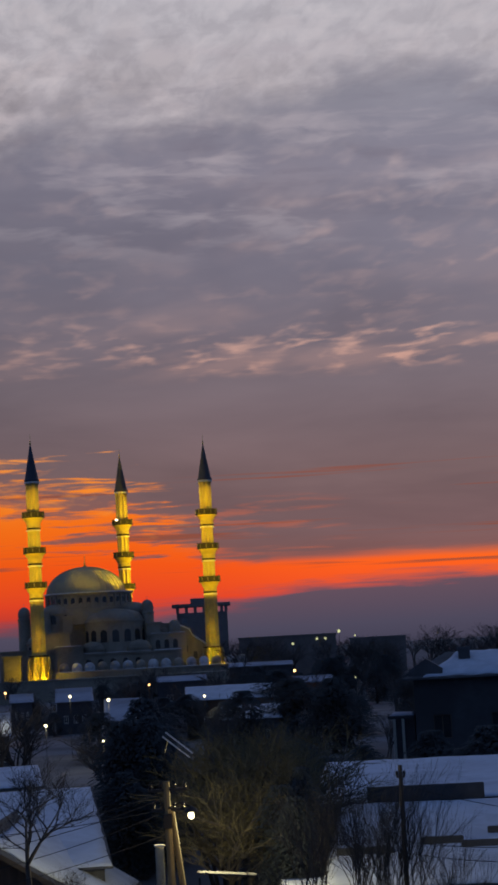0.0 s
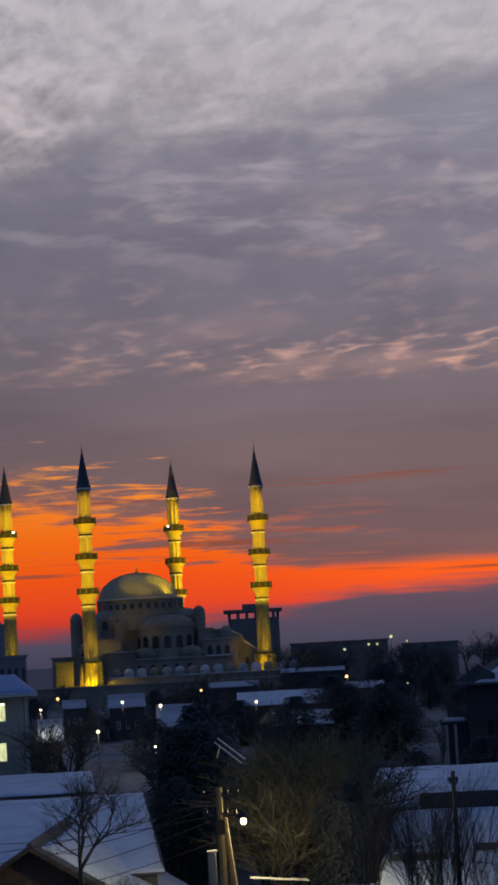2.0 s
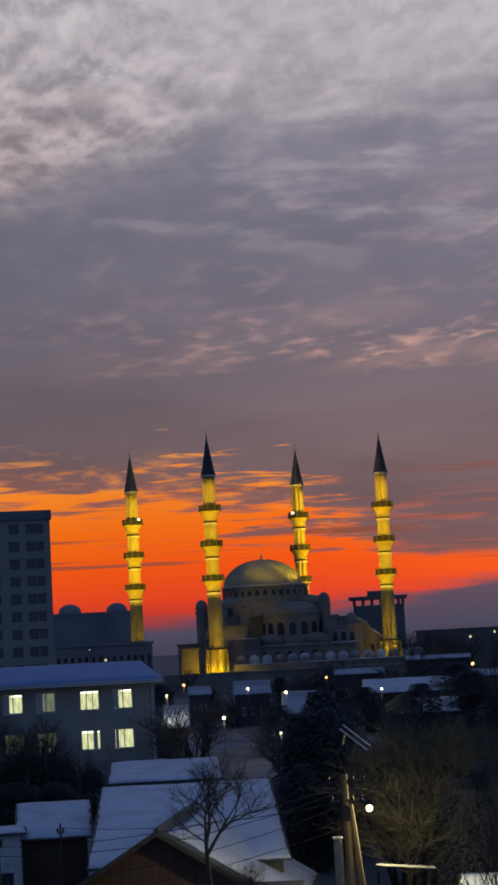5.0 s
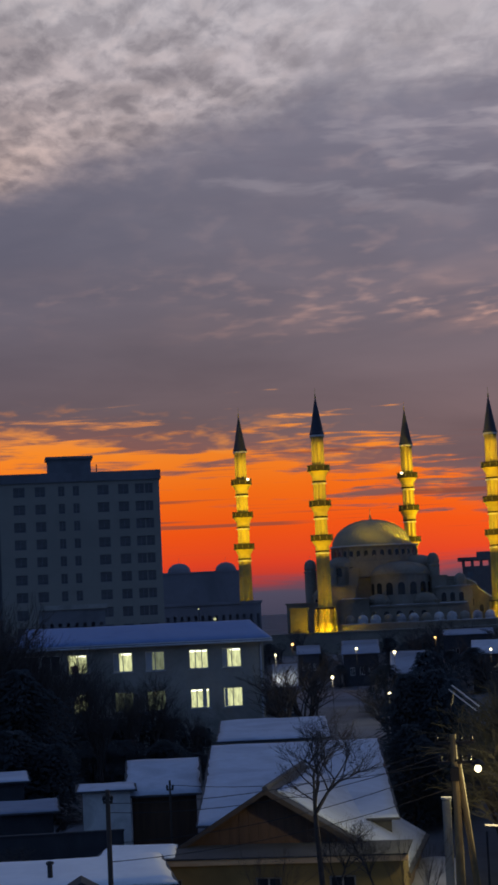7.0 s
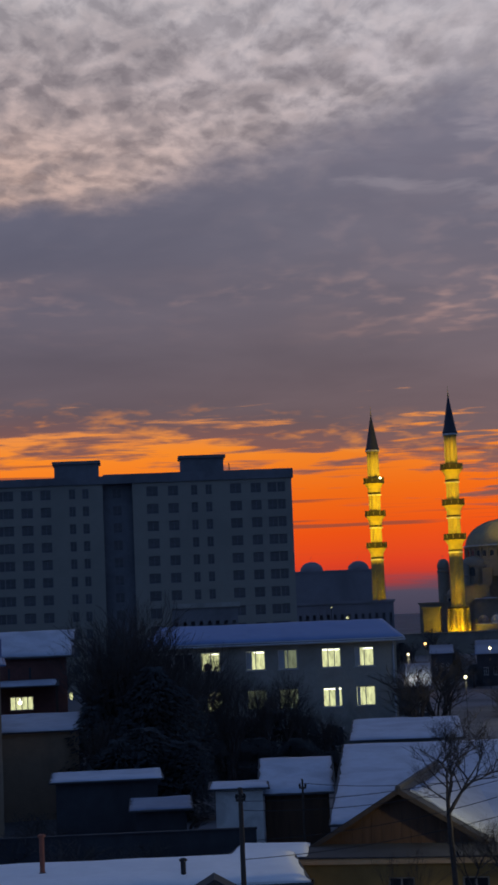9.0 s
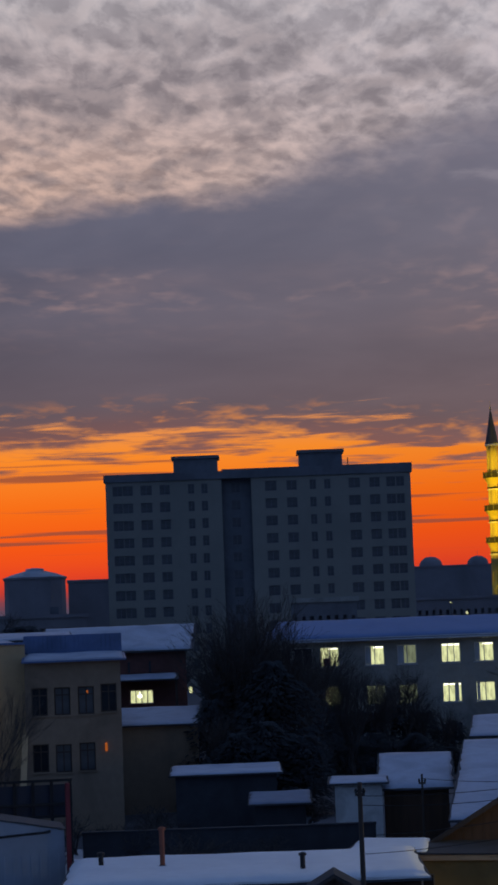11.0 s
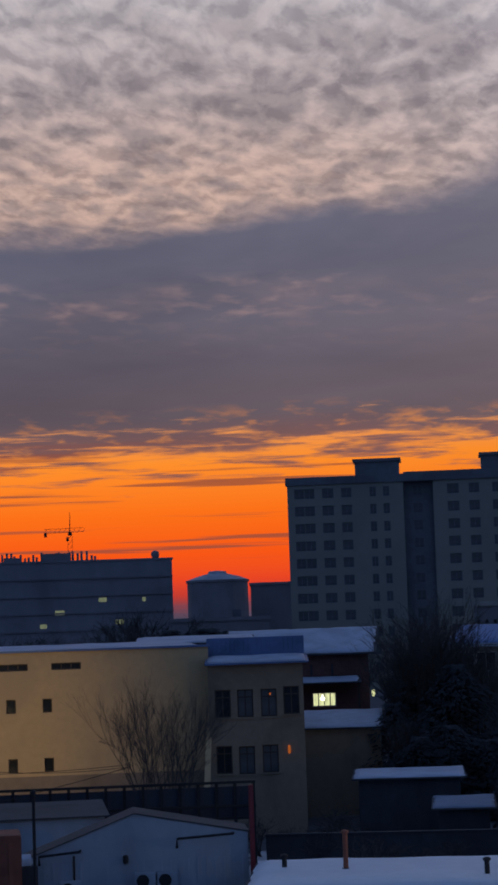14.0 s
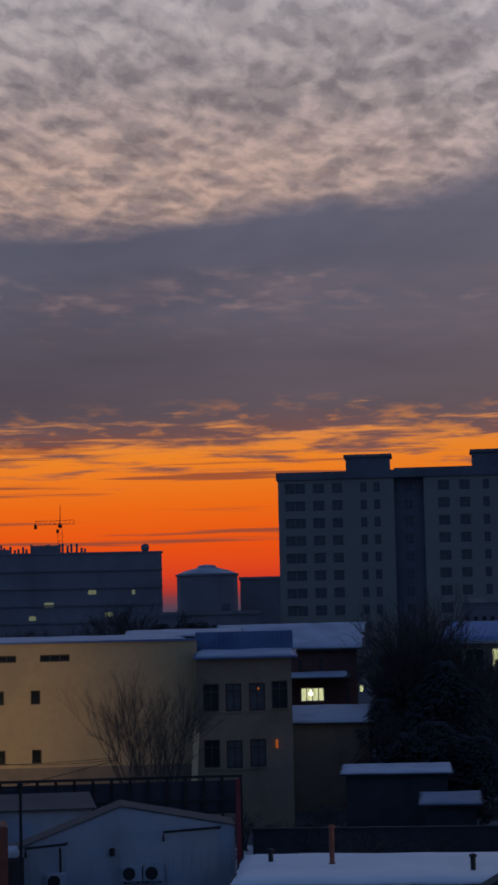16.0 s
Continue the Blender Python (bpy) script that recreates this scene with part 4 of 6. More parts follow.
def gable_house():
    ob = thing("gabled_house", -8.29, 78, turn=-8.3, label="brown boarded gabled house with snow on one roof slope", category="house")
    hw, peak, eave, deep = 5.0, 5.0, 1.95, 11.5
    # boards of the gable, one by one
    n = 26
    for i in range(n):
        a, b = -hw + 2 * hw * i / n, -hw + 2 * hw * (i + 1) / n
        def top(x):
            return peak - (peak - eave) * abs(x) / hw - 0.05
        part("board", prism([(a + 0.004, 0.9), (b - 0.004, 0.9), (b - 0.004, top(b)), (a + 0.004, top(a))], 0.006 * (i % 2), 0.10 + 0.006 * (i % 2)), BROWN, ob)
    part("gable_wall", prism([(-hw + 0.1, 0), (hw - 0.1, 0), (hw - 0.1, eave - 0.2), (0, peak - 0.2), (-hw + 0.1, eave - 0.2)], 0.14, 0.4), BROWN, ob)
    part("gable_wall", prism([(-hw + 0.1, 0), (hw - 0.1, 0), (hw - 0.1, eave - 0.2), (0, peak - 0.2), (-hw + 0.1, eave - 0.2)], deep - 0.4, deep - 0.1), BROWN, ob)
    for s in (-1, 1):
        part("side_wall", boxes((s * hw - 0.12, s * hw + 0.12, 0.4, deep - 0.4, 0, eave - 0.2)), BEIGE, ob)
        part("roof_slope", slab([(s * (hw + 0.5), -0.45, eave - 0.3), (0, -0.45, peak), (0, deep + 0.3, peak), (s * (hw + 0.5), deep + 0.3, eave - 0.3)], 0.10), SLATE, ob)
        part("bargeboard", slab([(s * (hw + 0.5), -0.52, eave - 0.42), (0, -0.52, peak - 0.12), (0, -0.45, peak - 0.12), (s * (hw + 0.5), -0.45, eave - 0.42)], 0.2), WOOD, ob)
    part("snow_cover", snow_sheet([(0.35, 0.4, peak - 0.1), (0.35, deep, peak - 0.1), (hw + 0.4, deep, eave - 0.12), (hw + 0.4, 0.4, eave - 0.12)], 0.14, 4.4, 24, 14, 0.05, 0.4), SNOW, ob, "snow lying on the far roof slope")
    part("ridge_cap", tube([(0, -0.45, peak + 0.1), (0, deep + 0.3, peak + 0.1)], 0.12), SLATE, ob)
    # low front wing below the gable: olive render, pale window frames and a snowy flat roof at its open end
    holes = [(-4.0, -3.0, 1.0, 2.0), (-0.2, 0.8, 1.0, 2.0), (2.6, 3.6, 1.0, 2.0)]
    part("front_wing", pierced(-6.3, 5.4, 0, 2.5, -2.6, -2.35, holes), OLIVE, ob, "olive rendered front wing lit from the yard")
    part("fascia", boxes((-6.5, 5.6, -2.75, -2.6, 2.5, 2.72), bevel=0.02), YELLOW, ob, "ochre fascia board")
    part("wing_roof", slab([(-6.5, -2.8, 2.73), (5.6, -2.8, 2.73), (5.6, 0.0, 2.9), (-6.5, 0.0, 2.9)], 0.05), NIGHT_WALL, ob)
    part("snow_cover", snow_sheet([(-6.4, -2.7, 2.80), (-3.2, -2.7, 2.80), (-3.6, 0.0, 2.96), (-6.4, 0.0, 2.96)], 0.14, 8.8, 14, 8, 0.04, 0.3), BRIGHT_SNOW, ob, "bright snow on the flat wing roof")
    part("side_wall", boxes((-6.3, -6.05, -2.35, 0, 0, 2.5), (5.15, 5.4, -2.35, 0, 0, 2.5)), OLIVE, ob)
    for lo, hi, *_ in holes:
        window(ob, (lo + hi) / 2, -2.5, 1.5, 1.0, 1.0, GLASS, 1, PLASTER)
    lamp("POINT", ob.matrix_basis @ Vector((-3.5, -4.0, 0.9)), (1.0, 0.66, 0.24), 5.5, 0.15)
    lamp("POINT", ob.matrix_basis @ Vector((1.5, -4.0, 0.9)), (1.0, 0.66, 0.24), 4.5, 0.15)
    return ob


gable_house()
o = thing("yard_hut", -13.68, 66.7, 0, label="small brown hut with a dark pitched roof before the garages", category="hut")
part("wall", boxes((-0.9, 0.9, -0.3, 1.1, 0, 2.72), bevel=0.02), BROWN, o)
part("roof_slope", slab([(-1.1, -0.5, 2.66), (0, -0.5, 3.3), (0, 1.3, 3.3), (-1.1, 1.3, 2.66)], 0.07), NIGHT_WALL, o)
part("roof_slope", slab([(0, -0.5, 3.3), (1.1, -0.5, 2.66), (1.1, 1.3, 2.66), (0, 1.3, 3.3)], 0.07), NIGHT_WALL, o)
part("gable", prism([(-0.9, 2.72), (0.9, 2.72), (0, 3.24)], -0.33, -0.25), BROWN, o)
for x in (-0.55, 0.55):
    part("rafter", slab([(x * 1.9, -0.54, 2.6), (0, -0.54, 3.22), (0, -0.49, 3.22), (x * 1.9, -0.49, 2.6)], 0.09), WOOD, o)
for b, d, z, h, mat in ((-18.55, 72, 3.05, 1.35, RUST), (-14.55, 70, 2.95, 0.6, IRON), (-20.3, 72.5, 3.05, 0.5, IRON)):
    o = thing("flue_pipe", b, d, z, label="rusty flue pipe standing in the roof snow", category="pipe", group="flue pipes")
    part("pipe", lathe([(0.09, -0.1), (0.09, h), (0.14, h), (0.14, h + 0.08), (0.05, h + 0.12)], 10), mat, o)
    part("collar", lathe([(0.16, -0.05), (0.16, 0.08), (0.1, 0.12)], 10), IRON, o)


# ---------------------------------------------------------------- ochre hall, beige wing, brick house, annex
def ochre_hall():
    ob = thing("ochre_hall", -26.0, 115, label="windowless ochre plastered hall with small dark openings", category="building")
    slots = [(-0.9, 1.75), (-3.95, 1.75), (-7.0, 1.75), (-10.2, 1.75)]
    holes = [(x - 0.85 + 0.15, x + 0.85 + 0.15, 9.72, 10.12) for x, _ in slots]
    small = [(-2.08, 7.7), (-4.15, 7.7), (-6.3, 7.7), (-8.4, 7.7), (-2.05, 4.33), (-4.1, 4.33), (-6.25, 4.33), (-8.35, 4.33)]
    holes += [(x - 0.27 + 0.2, x + 0.27 + 0.2, z - 0.4, z + 0.4) for x, z in small]
    part("wall", pierced(-15, 7.45, 0, 10.75, 0, 0.4, holes), YELLOW, ob)
    part("end_wall", boxes((7.05, 7.45, 0.4, 18, 0, 10.75), (-15, -14.6, 0.4, 18, 0, 10.75), (-14.6, 7.05, 17.6, 18, 0, 10.75)), YELLOW, ob)
    part("core", boxes((-14.5, 7.0, 1.3, 17.5, 0, 10.6)), DARK_PANEL, ob)
    part("coping", boxes((-15.1, 7.6, -0.12, 0.55, 10.75, 10.87)), BLUE_TIN, ob)
    part("roof", slab([(-15, 0.5, 10.6), (7.4, 0.5, 10.6), (7.4, 18, 10.8), (-15, 18, 10.8)], 0.1), SLATE, ob)
    part("snow_cover", snow_sheet([(-14.8, 0.8, 10.72), (7.2, 0.8, 10.72), (7.2, 17.8, 10.92), (-14.8, 17.8, 10.92)], 0.14, 6.1, 24, 14, 0.05, 0.4), SNOW, ob)
    for a, b, lo, hi in holes:
        window(ob, (a + b) / 2, 0.22, (lo + hi) / 2, b - a, hi - lo, mullions=0 if b - a < 1 else 2, frame_mat=WOOD)
    part("plinth", boxes((-15, 7.5, -0.06, 0.0, 0, 3.7)), BEIGE, ob, "paler worn render along the foot of the wall")


ochre_hall()
lamp("SPOT", spot(-31.0, 96, 5.0), (1.0, 0.70, 0.28), 3400, 0.3, spot(-28.6, 116, 6.5), 62, 1.0)


def beige_wing():
    ob = thing("beige_wing", -20.95, 113, label="dull beige two-storey wing with blue sheet parapet and dark windows", category="building")
    holes = [(x - 0.45, x + 0.45, z - 0.78, z + 0.78) for x, z in ((-1.9, 7.5), (-0.62, 7.5), (0.72, 7.5), (2.0, 7.6), (-1.9, 4.35), (-0.62, 4.3), (0.72, 4.35))]
    part("wall", pierced(-2.7, 2.7, 0, 9.7, 0, 0.35, holes), BEIGE, ob)
    part("end_wall", boxes((2.35, 2.7, 0.35, 12, 0, 9.7), (-2.7, -2.35, 0.35, 12, 0, 9.7)), BEIGE, ob)
    part("core", boxes((-2.3, 2.3, 1.2, 11.8, 0, 9.6)), DARK_PANEL, ob)
    for a, b, lo, hi in holes:
        win = window(ob, (a + b) / 2, 0.16, (lo + hi) / 2, 0.9, 1.56, CURTAINED if a > -1.5 and lo < 6.75 else GLASS, mullions=1, frame_mat=WOOD, rail=True)
        part("sill", boxes((a - 0.08, b + 0.08, -0.09, 0.15, lo - 0.09, lo)), BEIGE, ob)
    part("roof_sheet", slab([(-2.85, -0.5, 9.7), (3.05, -0.5, 9.7), (3.05, 3.4, 10.0), (-2.85, 3.4, 10.0)], 0.09), BLUE_TIN, ob)
    part("snow_cover", snow_sheet([(-2.75, -0.4, 9.8), (2.95, -0.4, 9.8), (2.9, 3.2, 10.08), (-2.75, 3.2, 10.08)], 0.14, 8.2, 18, 10, 0.05, 0.4), SNOW, ob, "snow bank on the sloping canopy")
    part("parapet", boxes((-2.8, 2.9, 3.4, 3.55, 9.9, 11.2), bevel=0.02), BLUE_TIN, ob, "blue profiled sheet parapet")
    for i in range(22):
        part("rib", boxes((-2.75 + i * 0.26, -2.67 + i * 0.26, 3.36, 3.4, 10.4, 11.18)), BLUE_TIN, ob)
    part("ember_lamp", lathe([(0.03, 0), (0.07, 0.05), (0.07, 0.45), (0.03, 0.5)], 8, (1.78, -0.12, 4.6)), EMBER, ob, "small orange lamp beside the window")
    part("ember_lamp", boxes((0.74, 0.84, 0.19, 0.21, 7.9, 8.05)), EMBER, ob, "faint orange glow in the upper window")
    part("buttress", slab([(-3.1, -1.6, 2.2), (-2.75, -1.6, 2.2), (-2.6, -0.2, 5.4), (-2.9, -0.2, 5.4)], 0.3), YELLOW, ob, "pale leaning plank against the wall")


beige_wing()


def brick_house():
    ob = thing("brick_house", -19.2, 143, label="red brick house with snowy roof and one lit window", category="house")
    lit = (0.53, 6.38, 1.7, 1.0)
    holes = [(lit[0] - 0.85, lit[0] + 0.85, lit[1] - 0.5, lit[1] + 0.5), (-2.6, -1.4, 5.9, 6.9)]
    part("wall", pierced(-6.2, 3.8, 0, 9.55, 0, 0.4, holes), BRICK, ob)
    part("side_wall", boxes((3.4, 3.8, 0.4, 9, 0, 9.55), (-6.2, -5.8, 0.4, 9, 0, 9.55)), BRICK, ob)
    part("core", boxes((-5.7, 3.3, 1.4, 8.9, 0, 9.4)), DARK_PANEL, ob)
    window(ob, lit[0], 0.15, lit[1], 1.7, 1.0, ROOM, 3)
    window(ob, -2.0, 0.15, 6.4, 1.2, 1.0)
    part("chandelier", lathe([(0.02, 0.5), (0.05, 0.3), (0.16, 0.25), (0.14, 0.1), (0.03, 0.05)], 8, (0.4, 0.12, 6.25)), TUBE, ob)
    part("roof_slope", slab([(-6.6, -0.6, 9.55), (4.3, -0.6, 9.55), (4.9, 6.5, 11.35), (-6.6, 6.5, 11.35)], 0.1), SLATE, ob)
    part("roof_slope", slab([(-6.6, 6.5, 11.35), (4.9, 6.5, 11.35), (4.3, 10, 9.9), (-6.6, 10, 9.9)], 0.1), SLATE, ob)
    part("snow_cover", snow_sheet([(-6.5, -0.5, 9.66), (4.2, -0.5, 9.66), (4.75, 6.4, 11.43), (-6.5, 6.4, 11.43)], 0.15, 10.4, 34, 12, 0.05, 0.35), SNOW, ob, "snow lying on the roof slope")
    part("gable", prism([(-6.0, 9.5), (3.8, 9.5), (3.8, 9.7), (-6.0, 9.7)], 0.3, 9), BRICK, ob)
    part("balcony_roof", slab([(-2.8, -1.9, 7.55), (3.2, -1.9, 7.55), (3.2, 0.0, 7.95), (-2.8, 0.0, 7.95)], 0.08), SLATE, ob)
    part("snow_cover", snow_sheet([(-2.7, -1.8, 7.64), (3.1, -1.8, 7.64), (3.1, -0.05, 8.0), (-2.7, -0.05, 8.0)], 0.1, 12.2, 20, 6, 0.05, 0.5), SNOW, ob)
    for x in (-2.6, 3.0):
        part("balcony_post", boxes((x - 0.08, x + 0.08, -1.75, -1.6, 4.8, 7.55)), WOOD, ob)
    part("balcony", boxes((-2.8, 3.2, -1.9, 0, 4.6, 4.8), (-2.8, 3.2, -1.9, -1.8, 4.8, 5.6)), BRICK, ob)
    part("wall_lamp", lathe([(0.03, 0.5), (0.12, 0.4), (0.12, 0.1), (0.05, 0)], 8, (4.05, -0.1, 6.5)), ROOM, ob, "small white wall lamp")
    for x in (-0.4, 1.1):
        part("joist", boxes((x, x + 0.15, -0.2, 0, 8.1, 8.9)), SLATE, ob)


brick_house()
shed_roof_house("annex", -19.62, -17.4, 123, 130, 5.45, 6.15, "brown rendered annex with a snowy sloping roof", BEIGE, 23.7, category="annex")
shed_roof_house("rear_roof", -24.3, -21.0, 128, 138, 10.9, 11.2, "long roof behind the hall edged with snow", SLATE, 25.7, category="building", thick=0.1)


# ---------------------------------------------------------------- metal workshop with air conditioners and steel railing
def metal_workshop():
    ob = thing("metal_workshop", -25.2, 76, label="pale sheet-clad workshop with low gable and red corner post", category="workshop")
    right, left, peak, deep = 5.16, -3.6, 0.85, 2.6
    ze, zp = 4.12, 4.95
    part("wall", prism([(left, 0), (right, 0), (right, ze), (peak, zp), (left, 3.3)], 0, 0.2), TIN, ob)
    for i in range(40):
        x = left + 0.34 * i
        if x < right:
            part("rib", boxes((x, x + 0.05, -0.03, 0.0, 0.0, 3.25)), TIN, ob)
    part("roof_slope", slab([(left - 0.05, -0.06, 3.27), (peak, -0.06, zp + 0.02), (peak, deep, zp + 0.02), (left - 0.05, deep, 3.27)], 0.035), SLATE, ob)
    part("roof_slope", slab([(peak, -0.06, zp + 0.02), (right + 0.05, -0.06, ze + 0.02), (right + 0.05, deep, ze + 0.02), (peak, deep, zp + 0.02)], 0.035), SLATE, ob)
    part("side_wall", boxes((right - 0.2, right, 0.2, deep, 0, ze)), TIN, ob)
    part("corner_post", boxes((right + 0.06, right + 0.24, -0.25, -0.05, 0, 5.9), bevel=0.02), RED, ob, "dark red corner post")
    for x0, x1, z in ((2.45, 4.6, 4.0), (-2.75, -1.2, 3.55)):
        b = part("lamp_bracket", tube([(x0, -0.05, z - 0.35), (x0, -0.35, z), (x1, -0.35, z + 0.12), (x1, -0.02, z + 0.12)], 0.05), IRON, ob)
    part("downpipe", tube([(-1.45, -0.08, 3.5), (-1.45, -0.08, 2.4)], 0.04), IRON, ob)
    for x in (0.82, 1.66, -2.0):
        z = 2.2 if x > 0 else 2.0
        ac = part("air_conditioner", boxes((x, x + 0.78, -0.42, -0.06, z, z + 0.6), bevel=0.03), TIN, ob, "pale outdoor air-conditioning unit")
        part("fan_grille", lathe([(0.24, 0), (0.24, 0.03), (0.20, 0.04), (0.05, 0.04)], 16), IRON, ac).matrix_basis = Matrix.Translation((x + 0.3, -0.42, z + 0.3)) @ Matrix.Rotation(math.pi / 2, 4, "X")
        part("bracket", boxes((x + 0.1, x + 0.16, -0.42, 0, z - 0.06, z), (x + 0.6, x + 0.66, -0.42, 0, z - 0.06, z)), IRON, ac)
    part("vent", lathe([(0.1, 0), (0.1, 0.25), (0.05, 0.3)], 8, (0.5, -0.12, 3.15)), IRON, ob)
    return ob


metal_workshop()
o = thing("rear_store", -28.6, 82, label="plain grey sheet store behind the workshop", category="shed")
part("wall", boxes((-6, 4.6, 0, 5, 0, 4.35), bevel=0.04), TIN, o)
part("roof_sheet", slab([(-6.2, -0.3, 4.36), (4.8, -0.3, 4.36), (4.8, 5.2, 4.55), (-6.2, 5.2, 4.55)], 0.06), SLATE, o)


def steel_railing():
    ob = thing("sign_frame", -25.0, 90, label="dark steel lattice frame of a roof hoarding", category="frame")
    top, low = 4.9, 3.3
    for z in (top, low + 0.55, low):
        part("rail", boxes((-8, 6.2, -0.05, 0.05, z - 0.06, z + 0.06)), IRON, ob)
    post = part("post", boxes((-0.07, 0.07, -0.07, 0.07, 0, top)), IRON, ob)
    post.matrix_basis = Matrix.Translation((-8, 0.11, 0))
    for i in range(1, 18):
        again(post, ob, Matrix.Translation((-8 + i * 0.83, 0.11, 0)))
    part("backing", boxes((-8, 6.2, 0.22, 0.26, 3.3, 4.7)), LEAD, ob, "dull dark sheet behind the bars")


steel_railing()
o = thing("rust_container", -29.0, 72, label="rust-red metal container beside the workshop", category="container")
part("body", boxes((-3, 1.55, 0, 2.4, 0, 4.75), bevel=0.05), RUST, o)
for i in range(9):
    part("rib", boxes((-2.9 + i * 0.5, -2.75 + i * 0.5, -0.05, 0, 0.2, 4.5)), RUST, o)
o = thing("snow_heap", -28.0, 76, 3.2, label="small heap of snow and brush on the ledge", category="snow")
part("heap", snow_sheet([(-0.8, -0.4, 0), (0.8, -0.4, 0), (0.8, 0.4, 0.2), (-0.8, 0.4, 0.2)], 0.25, 31, 10, 6, 0.12, 0.4), SNOW, o)
part("ledge", boxes((-0.9, 0.9, -0.4, 0.5, -3.2, 0)), SLATE, o)


# ---------------------------------------------------------------- house at the right with hipped roof
def hip_house():
    ob = thing("hip_roofed_house", 6.3, 135, label="dark two-storey house with snowy hipped roof and chimney", category="house")
    L, Rr = -4.6, 9.0
    holes = [(-3.4, -2.2, 5.0, 6.6), (0.5, 1.7, 5.0, 6.6), (3.5, 4.7, 5.0, 6.6)]
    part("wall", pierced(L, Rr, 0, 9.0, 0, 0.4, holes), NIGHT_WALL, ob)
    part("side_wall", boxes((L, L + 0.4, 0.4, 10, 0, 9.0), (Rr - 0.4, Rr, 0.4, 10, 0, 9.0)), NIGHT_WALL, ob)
    part("core", boxes((L + 0.5, Rr - 0.5, 1.3, 10, 0, 8.9)), DARK_PANEL, ob)
    for a, b, lo, hi in holes:
        window(ob, (a + b) / 2, 0.16, (lo + hi) / 2, 1.2, 1.6, frame_mat=WOOD)
    part("roof_slope", slab([(L - 0.7, -0.7, 9.0), (Rr + 0.7, -0.7, 9.0), (Rr - 3, 5, 10.6), (-2.4, 5, 10.6)], 0.12), SLATE, ob)
    part("roof_slope", slab([(L - 0.7, 10.7, 9.0), (L - 0.7, -0.7, 9.0), (-2.4, 5, 10.6), (-2.4, 5.1, 10.6)], 0.12), SLATE, ob)
    part("snow_cover", snow_sheet([(L + 0.6, -0.6, 9.14), (Rr + 0.5, -0.6, 9.14), (Rr - 3, 4.9, 10.72), (-1.6, 4.9, 10.72)], 0.16, 14.1, 30, 10, 0.08, 0.9), SNOW, ob)
    ch = part("chimney", boxes((-1.5, -0.7, 2.6, 3.4, 9.4, 10.9), (-1.6, -0.6, 2.5, 3.5, 10.9, 11.05)), SLATE, ob)
    part("dormer", prism([(-4.9, 9.0), (-2.6, 9.0), (-2.6, 9.7), (-3.7, 10.4), (-4.9, 9.6)], -0.2, 2.5), SLATE, ob)
    part("porch", boxes((L - 1.6, L - 0.1, 1, 5, 0, 6.4), (L - 1.9, L - 0.1, 0.8, 5.2, 6.4, 6.6)), NIGHT_WALL, ob)
    for x in (L - 1.5, L - 0.9):
        part("porch_post", boxes((x - 0.09, x + 0.09, 0.7, 0.9, 3.5, 6.4)), PLASTER, ob, "pale porch post")
    part("snow_cover", snow_sheet([(L - 1.8, 0.9, 6.62), (L - 0.15, 0.9, 6.62), (L - 0.15, 5.1, 6.62), (L - 1.8, 5.1, 6.62)], 0.12, 16.4, 10, 8, 0.05, 0.3), DIM_SNOW, ob)


hip_house()

# ---------------------------------------------------------------- far skyline
shell = thing("unfinished_tower", -1.62, 900, label="unfinished concrete tower with overhanging top floor, hazy", category="tower")
part("wall", boxes((-11.5, 11.5, 0, 20, 0, 27.5)), NIGHT_STONE, shell)
part("top_floor", boxes((-13.5, 13, -1, 21, 30.2, 31.6), (-5, 4, 3, 15, 31.6, 34)), NIGHT_STONE, shell)
for x in (-11, -7, -3, 1, 5, 9, 11):
    part("pier", boxes((x - 0.7, x + 0.7, 0, 1.5, 27.5, 30.2)), NIGHT_STONE, shell)
# dark blocks on the wall front, their colour standing for shaded recesses
for x, z in ((-8, 24), (2, 24), (7, 20), (-3, 16)):
    part("recess", boxes((x - 1.2, x + 1.2, -0.2, 0.1, z - 1, z + 1)), DARK_PANEL, shell)

pal, w = far_block("domed_hall", -11.1, -8.7, 820, 28.5, 40, "hazy pale hall with two low domes on the skyline", FAR_WALL, "building")
for x, r in ((-9.0, 5.0), (10.5, 4.6)):
    part("dome", lathe([(r, 28), (r, 29.3), *dome_profile(r - 0.2, r * 0.75, 29.3, 8), (0.08, 29.3 + r * 1.15)], 24, (x, 8, 0)), FAR_WALL, pal)
far_block("long_terrace", -11.0, -8.2, 430, 13.6, 14, "long low building with a pale roof edge", FAR_WALL, "building", 2, 14)

big, w = far_block("concrete_shell_block", -31.5, -23.25, 600, 32.2, 40, "long unfinished concrete block with columns on its roof", FAR_WALL, "building")
for j in range(5):
    part("ledge", boxes((-w - 0.1, w + 0.1, -0.5, 0.0, 27.0 - 5.2 * j, 27.5 - 5.2 * j)), FAR_WALL, big)
rng = random.Random(5)
col = part("column", boxes((-0.35, 0.35, 0, 0.7, 0, 2.6)), FAR_WALL, big)
col.matrix_basis = Matrix.Translation((8.5, 6, 32.8))
for i in range(22):
    again(col, big, Matrix.Translation((-8 + i * 1.35 + rng.uniform(-.3, .3), 6, 32.8)) @ Matrix.Diagonal((1, 1, rng.uniform(0.4, 1.15), 1)))
part("roof_room", boxes((4.0, 12.5, 5, 12, 32.8, 35.2), (-7.5, -2, 5, 12, 32.8, 34.2)), FAR_WALL, big)
part("water_tank", lathe([(0.7, 32.8), (1.2, 33.3), (1.3, 34.2), (1.0, 34.9), (0.2, 35.2)], 14, (38.5, 4, 0)), FAR_WALL, big)
